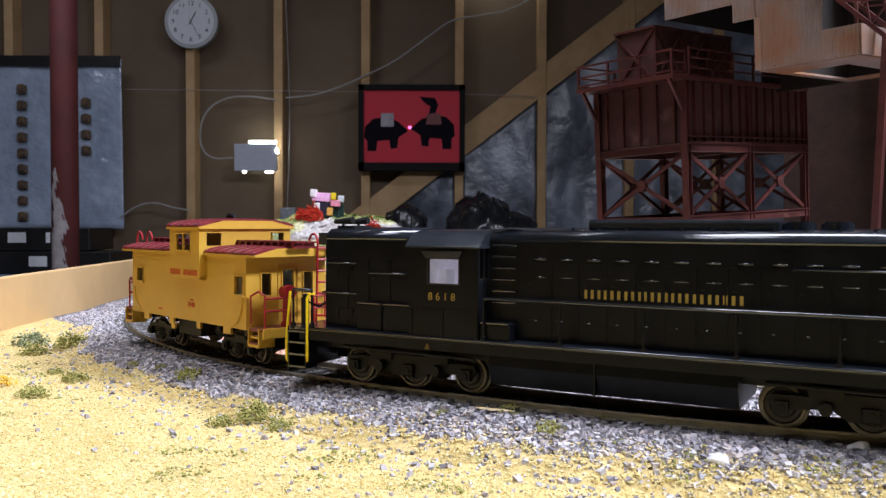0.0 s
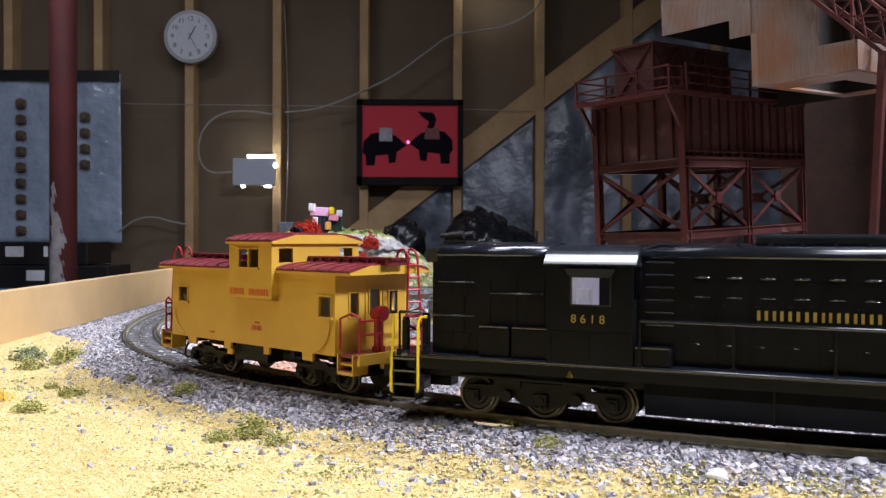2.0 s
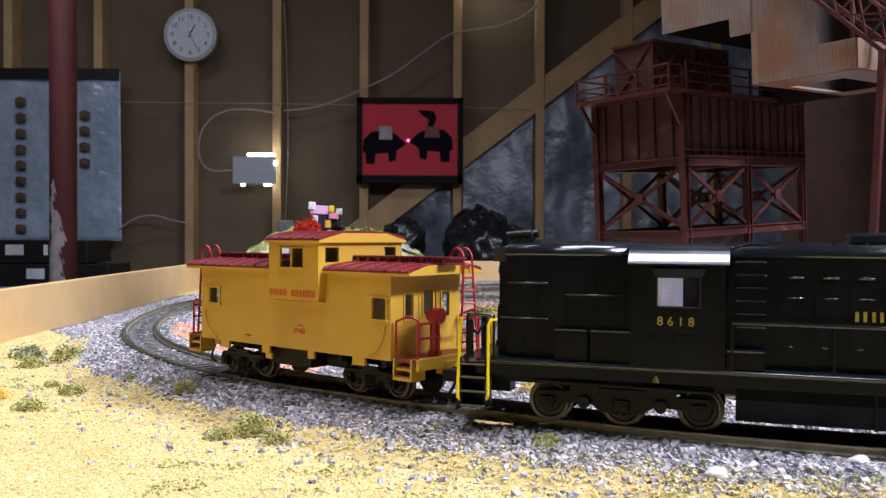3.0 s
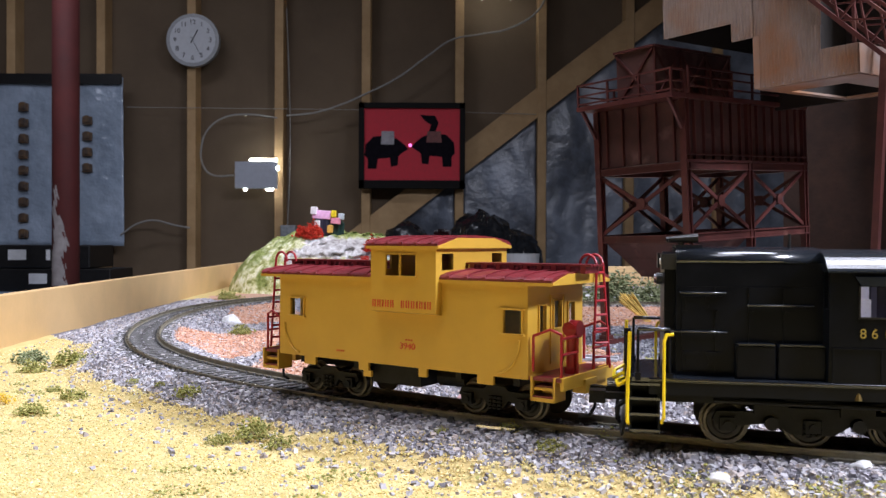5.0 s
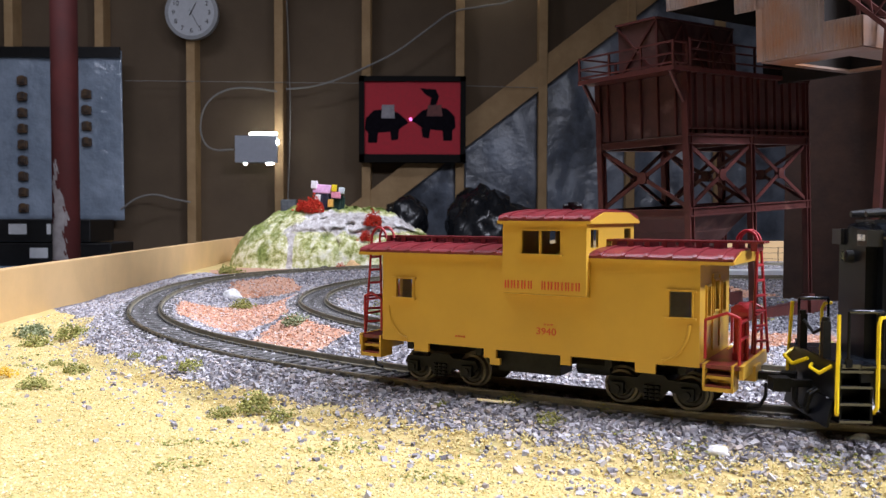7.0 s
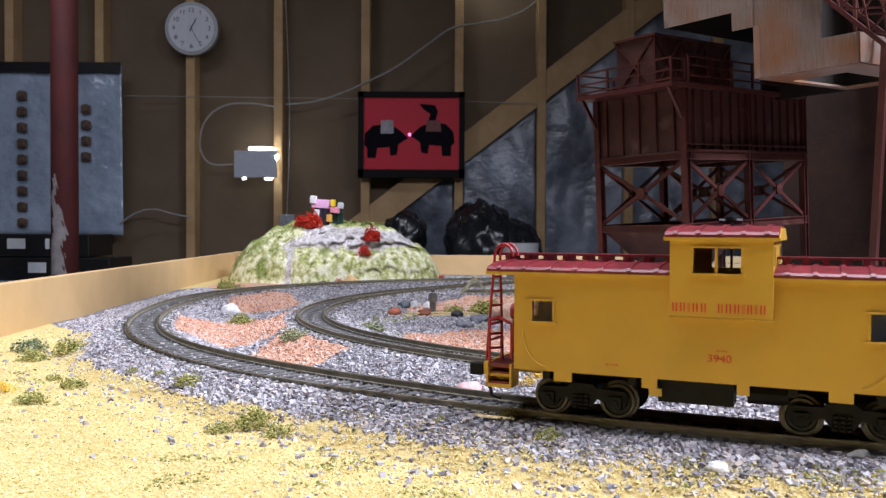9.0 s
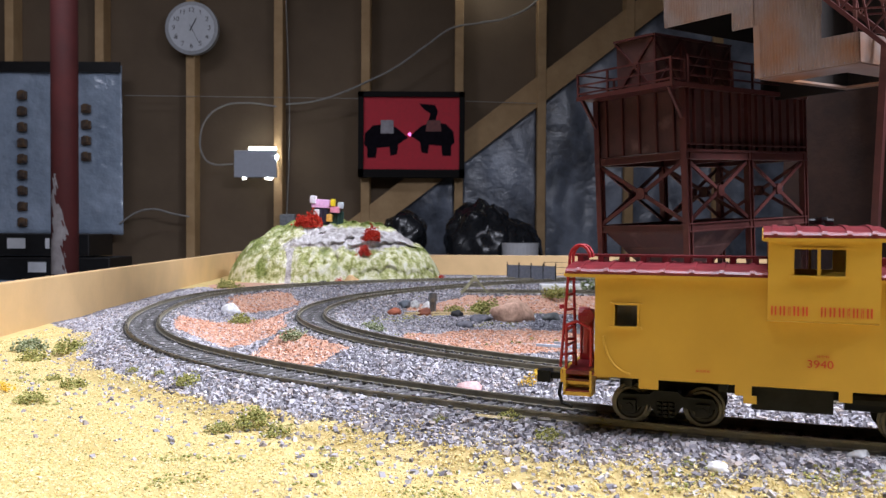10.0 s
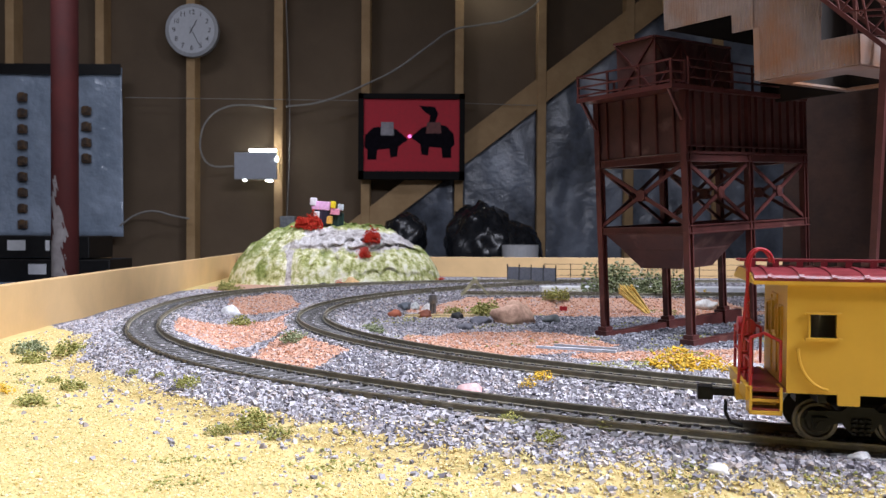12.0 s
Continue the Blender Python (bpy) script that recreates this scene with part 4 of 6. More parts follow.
for xe, d in ((-0.0978, -1), (0.1240, 1)):
    for s in (-1, 1):
        st = new("step_well")
        st.parent = loco
        bm = B()
        x0, x1 = sorted((xe, xe - d * 0.0075))
        box(bm, x0, x0 + 0.0005, s * 0.0110, s * 0.0172, 0.0035, DECK)
        box(bm, x1 - 0.0005, x1, s * 0.0110, s * 0.0172, 0.0035, DECK)
        box(bm, x0, x1, s * 0.0108, s * 0.0112, 0.0035, DECK)
        part("step_side", bm, M_LOCO, st)
        for z in (0.0037, 0.0078, 0.0118, 0.0155):
            bm = B()
            box(bm, x0, x1, s * 0.0115, s * 0.0174, z, z + 0.0006)
            part("step_tread", bm, M_LOCOTOP, st)
    bm = B()
    box(bm, xe - 0.0004, xe + 0.0004, -0.0172, 0.0172, 0.0085, DECK)
    prism_y(bm, [(xe, 0.0080), (xe + d * 0.0016, 0.0020), (xe + d * 0.0022, 0.0020), (xe + d * 0.0008, 0.0085)], -0.0150, 0.0150)
    part("pilot", bm, M_LOCO, loco)
    bm = B()
    box(bm, xe, xe + d * 0.0070, -0.0011, 0.0011, 0.0088, 0.0106)
    box(bm, xe + d * 0.0060, xe + d * 0.0105, -0.0022, 0.0022, 0.0078, 0.0112)
    part("coupler", bm, M_BLK, loco, "black knuckle coupler")
    for y in (-0.006, -0.004, 0.004, 0.006):
        bm = B()
        wire(bm, [(xe + d * 0.0006, y, 0.0095), (xe + d * 0.0026, y, 0.0080), (xe + d * 0.0030, y * 0.8, 0.0045), (xe + d * 0.0022, y * 0.5, 0.0030)], 0.0005)
        part("air_hose", bm, M_BLK, loco, "thin black air hose")
    for s in (-1, 1):
        bm = B()
        xg = xe - d * 0.0078
        wire(bm, [(xg, s * 0.0168, 0.0060), (xg - d * 0.0006, s * 0.0176, 0.0075), (xg - d * 0.0006, s * 0.0176, 0.0268), (xg - d * 0.0012, s * 0.0172, 0.0284), (xg - d * 0.0030, s * 0.0166, 0.0286)], 0.00045)
        wire(bm, [(xe + d * 0.0002, s * 0.0165, 0.0055), (xe + d * 0.0006, s * 0.0172, 0.0062), (xe + d * 0.0006, s * 0.0172, 0.0120), (xe + d * 0.0003, s * 0.0168, 0.0200), (xe, s * 0.0160, 0.0290)], 0.0005)
        part("step_handrail", bm, M_HANDYEL, loco, "bright yellow step handrail")
    bm = B()
    for s in (-1, 1):
        box(bm, xe - 0.0009, xe + 0.0009, s * 0.0090, s * 0.0070, DECK, 0.0265)
        rod(bm, (xe, s * 0.0080, 0.0265), (xe, s * 0.0080, 0.0275), 0.0010, 10)
        rod(bm, (xe, s * 0.0070, 0.0250), (xe, 0, 0.0225), 0.0004)
    part("drop_step_post", bm, M_BLK, loco)
    bm = B()
    wire(bm, [(xe + d * 0.0004, -0.0135, 0.0165), (xe + d * 0.0028, -0.0120, 0.0145), (xe + d * 0.0032, -0.0070, 0.0150), (xe + d * 0.0010, -0.0020, 0.0150)], 0.00045)
    wire(bm, [(xe + d * 0.0004, 0.0135, 0.0165), (xe + d * 0.0035, 0.0110, 0.0150), (xe + d * 0.0038, 0.0040, 0.0140), (xe + d * 0.0012, 0.0005, 0.0160)], 0.0005)
    part("uncoupling_lever", bm, M_HANDYEL, loco, "bent yellow uncoupling lever")
for s in (-1, 1):
    for x0, x1 in ((-0.0245, 0.1190), (-0.0958, -0.0880)):
        bm = B()
        rod(bm, (x0, s * 0.0168, 0.0298), (x1, s * 0.0168, 0.0298), 0.00050, 10)
        part("handrail", bm, M_LOCOTOP, loco, "thin handrail along the walkway", smooth=True)
        for x in np.linspace(x0, x1, 7 if x1 - x0 > 0.05 else 2):
            bm = B()
            rod(bm, (x, s * 0.0168, DECK), (x, s * 0.0168, 0.0298), 0.00038)
            box(bm, x - 0.0007, x + 0.0007, s * 0.0174, s * 0.0162, DECK - 0.0008, DECK + 0.0012)
            part("stanchion", bm, M_LOCO, loco)
# fuel tank
bm = B()
prism(bm, [(-0.0150, 0.0140), (0.0150, 0.0140), (0.0155, 0.0100), (0.0130, 0.0040), (-0.0130, 0.0040), (-0.0155, 0.0100)], -0.0235, 0.0475)
box(bm, 0.0090, 0.0095, -0.0157, 0.0157, 0.0042, 0.0140)
part("fuel_tank", bm, M_LOCO, loco)
bm = B()
rod(bm, (-0.0435, -0.0165, 0.0135), (-0.0435, -0.0165, 0.0165), 0.0012, 12, 0.0004)
part("bell", bm, M_BRASS, loco, "small brass bell under the walkway")
for xt in (-0.0530, 0.0780):
    tr = car_truck(xt, (-0.0205, 0.0, 0.0205), 0.0056, loco)
    bm = B()
    for s in (-1, 1):
        for x in (-0.010, 0.0105):
            rod(bm, (x, s * 0.0125, 0.0065), (x, s * 0.0150, 0.0065), 0.0017, 12)
            box(bm, x - 0.004, x + 0.004, s * 0.0120, s * 0.0135, 0.0085, 0.0115)
        rod(bm, (-0.024, s * 0.0142, 0.0118), (0.024, s * 0.0142, 0.0112), 0.0006)
    part("brake_cylinder", bm, M_BLK, tr)
# roof equipment
bm = B()
box(bm, 0.0040, 0.0560, -0.0070, 0.0070, HT, HT + 0.0032)
bevel(bm, 0.0009, 2)
part("radiator_hatch", bm, M_LOCOTOP, long_)
for x in (0.0600, 0.0690, 0.0960, 0.1060):
    bm = B()
    rod(bm, (x, 0, HT), (x, 0, HT + 0.0022), 0.0040, 24)
    rod(bm, (x, 0, HT + 0.0022), (x, 0, HT + 0.0027), 0.0034, 24)
    part("roof_fan", bm, M_LOCOTOP, long_)
bm = B()
for x in np.arange(0.0, 0.110, 0.0078):
    for s in (-1, 1):
        rod(bm, (x, s * 0.0080, HT - 0.0002), (x, s * 0.0080, HT + 0.0009), 0.0005, 6)
part("lift_lug", bm, M_LOCOTOP, long_)
bm = B()
for y in (-0.0045, 0.0045):
    rod(bm, (-0.0875, y, HT + 0.0026), (-0.0800, y, HT + 0.0030), 0.0008, 10, 0.0013)
    rod(bm, (-0.0840, y, HT - 0.0002), (-0.0840, y, HT + 0.0026), 0.0005)
box(bm, -0.0858, -0.0790, -0.0055, 0.0055, HT + 0.0004, HT + 0.0012)
part("air_horn", bm, M_BLACK, rear)
bm = B()
rod(bm, (-0.0570, -0.004, HT), (-0.0570, -0.004, HT + 0.0042), 0.0004)
part("aerial", bm, M_BLACK, rear)
bm = B()
for s in (-1, 1):
    prism(bm, [(s * 0.0050, HT - 0.0052), (s * 0.0108, HT - 0.0052), (s * 0.0108, HT - 0.0012), (s * 0.0050, HT - 0.0012)], -0.0897, -0.0860)
rod(bm, (-0.0904, 0, HT - 0.0080), (-0.0880, 0, HT - 0.0080), 0.0016, 16)
part("number_box", bm, M_BLACK, rear)
text("rear_number", "8618", 0.0022, M_WHITE, rear, Matrix.Translation((-0.0899, -0.0079, HT - 0.0032)) @ Matrix.Rotation(radians(-90), 4, "Z") @ ON_SIDE, "small white road number")
bm = B()
rod(bm, (-0.0910, 0, HT - 0.0080), (-0.0904, 0, HT - 0.0080), 0.0013, 16)
part("headlight", bm, M_GLASS, rear, "clear headlight lens")

# ---- loading tower ----
SITE = Matrix.Translation((0.1435, 0.4849, GROUND)) @ pose(0, 0, 0, 1.2, -2.68, 0) @ pose(0, 0, 0, 0, 0, 38.9)
tower = thing("loading_tower", SITE, "dark oxide-red steel ore loading tower on braced legs", "tower")
TU, TV = (0.0, 0.0644, 0.1304), (0.0, 0.0632)
VW = TV[1]
ZG, ZB, ZD, ZR = 0.0644, 0.1109, 0.1460, 0.1617
for u in TU:
    for v in TV:
        bm = B()
        box(bm, u - 0.0019, u + 0.0019, v - 0.0005, v + 0.0005, 0.004, ZD)
        for s in (-1, 1):
            box(bm, u + s * 0.0019 - 0.0004, u + s * 0.0019 + 0.0004, v - 0.0019, v + 0.0019, 0.004, ZD)
        leg = part("leg", bm, M_RUST, tower)
        bm = B()
        box(bm, u - 0.0046, u + 0.0046, v - 0.0046, v + 0.0046, -0.012, 0.0040)
        box(bm, u - 0.0032, u + 0.0032, v - 0.0032, v + 0.0032, 0.0040, 0.0065)
        part("footing", bm, M_RUST, leg)
for v in TV:
    bm = B()
    box(bm, -0.004, TU[2] + 0.02, v - 0.0026, v + 0.0026, -0.008, 0.0026)
    part("ground_beam", bm, M_RUST, tower)
for v in TV:
    for z in (ZG, ZB - 0.0050):
        bm = B()
        box(bm, -0.002, TU[2] + 0.002, v - 0.0012, v + 0.0012, z, z + 0.0045)
        for zf in (z - 0.0003, z + 0.0041):
            box(bm, -0.002, TU[2] + 0.002, v - 0.0026, v + 0.0026, zf, zf + 0.0007)
        part("girder", bm, M_RUST, tower)
for u in TU:
    for z in (ZG, ZB - 0.0050):
        bm = B()
        box(bm, u - 0.0012, u + 0.0012, 0.0, VW, z + 0.0003, z + 0.0040)
        for zf in (z, z + 0.0036):
            box(bm, u - 0.0022, u + 0.0022, 0.0, VW, zf, zf + 0.0006)
        part("girder", bm, M_RUST, tower)


def brace_pair(a, b, c, e):
    for p, q in ((a, b), (c, e)):
        bm = B()
        bar(bm, p, q, 0.0012, 0.0022)
        part("brace", bm, M_RUST, tower)
    m = (Vector(a) + Vector(b)) / 2
    along = abs(a[0] - b[0]) > 1e-6
    bm = B()
    w, t = (0.0060, 0.0016)
    pts = [(-w / 2, -0.0018), (-w / 4, -0.0034), (w / 4, -0.0034), (w / 2, -0.0018), (w / 2, 0.0018), (w / 4, 0.0034), (-w / 4, 0.0034), (-w / 2, 0.0018)]
    if along:
        prism_y(bm, [(m.x + p, m.z + q) for p, q in pts], m.y - t, m.y + t)
    else:
        prism(bm, [(m.y + p, m.z + q) for p, q in pts], m.x - t, m.x + t)
    part("gusset", bm, M_RUST, tower)


LOW, HIGH = ZG + 0.0048, ZB - 0.0052
for v in TV:
    for u0, u1 in zip(TU[:-1], TU[1:]):
        brace_pair((u0, v, LOW), (u1, v, HIGH), (u0, v, HIGH), (u1, v, LOW))
for u in TU:
    brace_pair((u, 0, LOW), (u, VW, HIGH), (u, 0, HIGH), (u, VW, LOW))
# bin with ribbed plates
bm = B()
box(bm, 0.0005, TU[2] - 0.0005, 0.0005, VW - 0.0005, ZB, ZD - 0.0002)
bn = part("bin", bm, M_RUSTD, tower, "dark ribbed ore bin with pale dust streaks")
for k in range(5):
    v = 0.0070 + k * 0.0123
    bm = B()
    box(bm, -0.0013, 0.0008, v - 0.0005, v + 0.0005, ZB, ZD - 0.0002)
    part("rib", bm, M_RUST, bn)
for k in range(13):
    u = 0.0085 + k * 0.0094
    bm = B()
    box(bm, u - 0.0005, u + 0.0005, -0.0013, 0.0008, ZB, ZD - 0.0002)
    part("rib", bm, M_RUST, bn)
for k in range(2):
    bm = B()
    box(bm, -0.0018, TU[2], -0.0024, 0.0006, ZB + k * 0.0034 - 0.0002, ZB + k * 0.0034 + 0.0006)
    part("flange", bm, M_RUST, bn)
# stepped hopper under the bin
bm = B()
cu_, cv_ = TU[1] / 2, VW / 2
rings = ((0.0305, 0.0300, ZG + 0.0010), (0.0300, 0.0290, ZG - 0.0015), (0.0240, 0.0228, ZG - 0.0095), (0.0236, 0.0224, ZG - 0.0105), (0.0168, 0.0155, ZG - 0.0205), (0.0162, 0.0150, ZG - 0.0218))
loops = [[bm.verts.new((cu_ + a * sx, cv_ + b * sy, z)) for sx, sy in ((-1, -1), (1, -1), (1, 1), (-1, 1))] for a, b, z in rings]
for p, q in zip(loops[:-1], loops[1:]):
    for k in range(4):
        bm.faces.new((p[k], p[(k + 1) % 4], q[(k + 1) % 4], q[k]))
bm.faces.new(loops[0])
bm.faces.new(loops[-1][::-1])
part("hopper", bm, M_RUSTD, tower)
# deck, brackets, railings
DU = -0.0142
bm = B()
box(bm, DU - 0.001, TU[2] + 0.002, -0.003, VW + 0.004, ZD, ZD + 0.0026)
deck = part("deck", bm, M_RUST, tower)
for v in TV:
    bm = B()
    bar(bm, (DU, v, ZD), (-0.0022, v, ZD - 0.0165), 0.0016, 0.0022)
    part("bracket", bm, M_RUST, tower)


def railing(pts, posts, levels, foot):
    r = new("railing")
    r.parent = tower
    for z in levels:
        bm = B()
        for a, b in zip(pts[:-1], pts[1:]):
            bar(bm, (*a, z), (*b, z), 0.0010, 0.0010)
        part("rail_bar", bm, M_RUST, r)
    for p in posts:
        bm = B()
        box(bm, p[0] - 0.0006, p[0] + 0.0006, p[1] - 0.0006, p[1] + 0.0006, foot, levels[-1] + 0.0006)
        part("post", bm, M_RUST, r)


railing([(-0.002, -0.002), (DU, -0.002), (DU, VW + 0.003), (0.10, VW + 0.003)],
        [(-0.002, -0.002)] + [(DU, v) for v in (-0.002, 0.020, 0.043, VW + 0.003)] + [(u, VW + 0.003) for u in (0.02, 0.06, 0.10)], (0.1502, 0.1552, ZR), ZD + 0.0024)
railing([(0.002, -0.002), (TU[2], -0.002)], [(u, -0.002) for u in (0.002, 0.024, 0.046, 0.068, 0.100, TU[2])], (0.1532, 0.1590, 0.1640), ZD + 0.0024)
UB = (0.0145, 0.0942, 0.0304, 0.0589, 0.1832)
bm = B()
box(bm, UB[0], UB[1], UB[2], UB[3], ZD + 0.0024, UB[4])
ph = part("upper_bin", bm, M_RUSTD, tower, "dark red upper bin with pale diagonal braces")
bay = (UB[1] - UB[0]) / 3
for k in range(3):
    u0, u1 = UB[0] + k * bay, UB[0] + (k + 1) * bay
    bm = B()
    bar(bm, (u0, UB[2] - 0.0008, 0.150), (u1, UB[2] - 0.0008, UB[4] - 0.0015), 0.0011, 0.0014)
    part("diagonal", bm, M_RUST, ph)
    bm = B()
    bar(bm, (u0, UB[2] - 0.0005, UB[4] - 0.0015), (u1, UB[2] - 0.0005, 0.150), 0.0009, 0.0010)
    part("diagonal", bm, M_RUST, ph)
for k in range(4):
    u0 = UB[0] + k * bay
    bm = B()
    box(bm, u0 - 0.0007, u0 + 0.0007, UB[2] - 0.0013, UB[2], ZD + 0.0024, UB[4] - 0.0006)
    part("stiffener", bm, M_RUST, ph)
for za, zb_ in ((0.150, UB[4] - 0.0015), (UB[4] - 0.0015, 0.150)):
    bm = B()
    bar(bm, (UB[0] - 0.0008, UB[2], za), (UB[0] - 0.0008, UB[3], zb_), 0.0011, 0.0014)
    part("diagonal", bm, M_RUST, ph)
for a, b in (((UB[0] - 0.001, UB[2] - 0.001), (UB[1] + 0.001, UB[2] - 0.001)), ((UB[0] - 0.001, UB[2] - 0.001), (UB[0] - 0.001, UB[3] + 0.001)),
             ((UB[1], UB[2]), (UB[1], UB[3])), ((UB[0], UB[3]), (UB[1], UB[3]))):
    bm = B()
    bar(bm, (*a, UB[4] - 0.0002), (*b, UB[4] - 0.0002), 0.0016, 0.0014)
    part("rim", bm, M_RUST, ph)

# ---- corrugated house over the tower ----
house = thing("corrugated_mine_house", SITE, "rust-stained corrugated sheet metal mine house overhanging the tower", "building")


def corrugated(name, v0, v1, z0, z1, u, parent, axis="v", pitch=0.0016, amp=0.00035):
    n = max(2, int(abs(v1 - v0) / pitch) * 4)
    bm = B()
    back = 0.0012
    prev = None
    for k in range(n + 1):
        v = v0 + (v1 - v0) * k / n
        d = amp * math.cos(k * math.pi / 2)
        if axis == "v":
            cur = [bm.verts.new(p) for p in ((u - d, v, z0), (u - d, v, z1), (u + back, v, z1), (u + back, v, z0))]
        else:
            cur = [bm.verts.new(p) for p in ((v, u - d, z0), (v, u - d, z1), (v, u + back, z1), (v, u + back, z0))]
        if prev:
            for j in range(4):
                bm.faces.new((prev[j], prev[(j + 1) % 4], cur[(j + 1) % 4], cur[j]))
        prev = cur
    return part(name, bm, M_CORR, parent)


corrugated("sheet", 0.0117, -0.0317, 0.1815, 0.2150, 0.0, house)
corrugated("sheet", 0.0117, -0.0317, 0.2152, 0.34, 0.0006, house)
corrugated("sheet", -0.0317, -0.0445, 0.1715, 0.34, -0.0004, house)
corrugated("sheet", -0.0445, -0.0797, 0.1445, 0.1712, -0.0004, house)
corrugated("sheet", -0.0445, -0.0797, 0.1708, 0.34, 0.0006, house)
corrugated("sheet", -0.0797, -0.0985, 0.1445, 0.1587, -0.0002, house)
corrugated("sheet", 0.0, 0.095, 0.1445, 0.1587, -0.0985, house, axis="u")
bm = B()
box(bm, -0.0010, 0.0002, -0.0478, -0.0443, 0.1443, 0.1716)
part("corner_trim", bm, M_CORR, house, "plain folded corner strip")
for k in range(9):
    bm = B()
    v_ = -0.050 - k * 0.0052
    bmesh.ops.create_icosphere(bm, subdivisions=1, radius=0.00042, matrix=Matrix.Translation((-0.0009, v_, 0.1450 + 0.0012 * (k % 2))))
    part("bolt", bm, M_BARE, house, "pale bolt head")
# floor round its opening
FO = (0.026, 0.088, -0.080, -0.050)
for x0, x1, y0, y1 in ((0.0015, FO[0], -0.0975, -0.0450), (FO[1], 0.098, -0.0975, -0.0450), (FO[0], FO[1], -0.0975, FO[2]), (FO[0], FO[1], FO[3], -0.0450)):
    bm = B()
    box(bm, x0, x1, y0, y1, 0.1440, 0.1452)
    part("floor_board", bm, M_CORR, house)
# inner walls of the house, its interior shade put into their colour
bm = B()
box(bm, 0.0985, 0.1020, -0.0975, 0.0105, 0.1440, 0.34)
part("back_wall", bm, M_HOUSESHADE, house)
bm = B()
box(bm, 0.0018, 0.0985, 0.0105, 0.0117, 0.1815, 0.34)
part("side_wall", bm, M_HOUSESHADE, house)
# unseen rear block, added to keep lamp light off the tower's far bays
bm = B()
box(bm, 0.1022, 0.215, -0.0975, 0.0117, 0.1700, 0.339)
part("shade_block", bm, M_CORR, house, "rust-stained unseen rear block added to shade the tower")
# partition in the same painted shade
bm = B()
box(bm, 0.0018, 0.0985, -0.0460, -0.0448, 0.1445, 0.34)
part("inner_wall", bm, M_HOUSESHADE, house)
bm = B()
box(bm, 0.0940, 0.0960, -0.0985, -0.0797, 0.1590, 0.34)
box(bm, 0.0100, 0.0115, -0.0925, -0.0910, 0.1587, 0.34)
part("inner_post", bm, M_RUST, house)
# roof, carried back over the added block
bm = B()
box(bm, -0.002, 0.215, -0.100, 0.014, 0.34, 0.346)
part("roof", bm, M_CORR, house)
mine = thing("mine_building", pose(0.1486, 0.5045, GROUND, 0, 0, 49), "large dark brown building behind the loading tower", "building")
bm = B()
box(bm, 0.200, 0.40, -0.42, 0.016, -0.002, 0.42)
part("wall", bm, mat("dark_brown_siding", (0.052, 0.026, 0.017), 0.8, vary=0.35, scale=30, bump=0.2, bscale=300), mine)
bm = B()
box(bm, 0.196, 0.41, -0.425, 0.02, 0.42, 0.427)
part("roof", bm, M_RUSTD, mine)
# conveyor trestle
trestle = thing("conveyor_trestle", SITE, "dark red lattice conveyor truss on a tall leg", "trestle")
bm = B()
bar(bm, (-0.004, -0.1004, -0.006), (-0.004, -0.1124, 0.150), 0.0032, 0.0032)
part("leg", bm, M_RUST, trestle)
bm = B()
bar(bm, (0.016, -0.1004, -0.010), (0.016, -0.1124, 0.150), 0.0032, 0.0032)
part("leg", bm, M_RUST, trestle)
for u in (-0.004, 0.016):
    a0, a1 = Vector((u, -0.050, 0.2105)), Vector((u, -0.160, 0.1021))
    b0, b1 = a0 + Vector((0, -0.010, 0.010)), a1 + Vector((0, -0.010, 0.010))
    for p, q, w in ((a0, a1, 0.0020), (b0, b1, 0.0015)):
        bm = B()
        bar(bm, p, q, w, w)
        part("chord", bm, M_RUST, trestle)
    for k in range(8):
        f, g = k / 8, (k + 1) / 8
        bm = B()
        bar(bm, a0.lerp(a1, f), b0.lerp(b1, g), 0.0009, 0.0009)
        bar(bm, b0.lerp(b1, f), a0.lerp(a1, g), 0.0009, 0.0009)
        bar(bm, a0.lerp(a1, g), b0.lerp(b1, g), 0.0009, 0.0009)
        part("lattice", bm, M_RUST, trestle)

# ---- room things ----

def at_wall(px, pz, y):
    """Shift a place read on the far wall to a nearer depth."""
    return px * y / 4.0, EYE + (pz - EYE) * y / 4.0


cx, cz = at_wall(-1.171, 0.995, 3.89)
clock = thing("wall_clock", pose(cx, 3.905, cz), "round white wall clock with black hands hung on a stud", "clock")
bm = B()
rod(bm, (0, 0, 0), (0, -0.03, 0), 0.120, 48)
part("case", bm, mat("clock_rim_grey", (0.35, 0.36, 0.38), 0.35, vary=0.1), clock)
bm = B()
rod(bm, (0, -0.0302, 0), (0, -0.0315, 0), 0.104, 48)
part("dial", bm, mat("clock_dial", (0.62, 0.64, 0.68), 0.5, vary=0.05), clock)
for k in range(12):
    a = radians(90 - 30 * (k + 1))
    text("numeral", str(k + 1), 0.030, M_BLACK, clock, Matrix.Translation((0.081 * math.cos(a), -0.032, 0.081 * math.sin(a))) @ ON_SIDE, depth=0.0003)
for a, r, w in ((62, 0.050, 0.011), (-62, 0.078, 0.008)):
    bm = B()
    d = Vector((math.cos(radians(a)), 0, math.sin(radians(a))))
    bar(bm, -d * 0.015 + Vector((0, -0.0335, 0)), d * r + Vector((0, -0.0335, 0)), w, 0.001)
    part("hand_long" if r > 0.06 else "hand_short", bm, M_BLACK, clock)

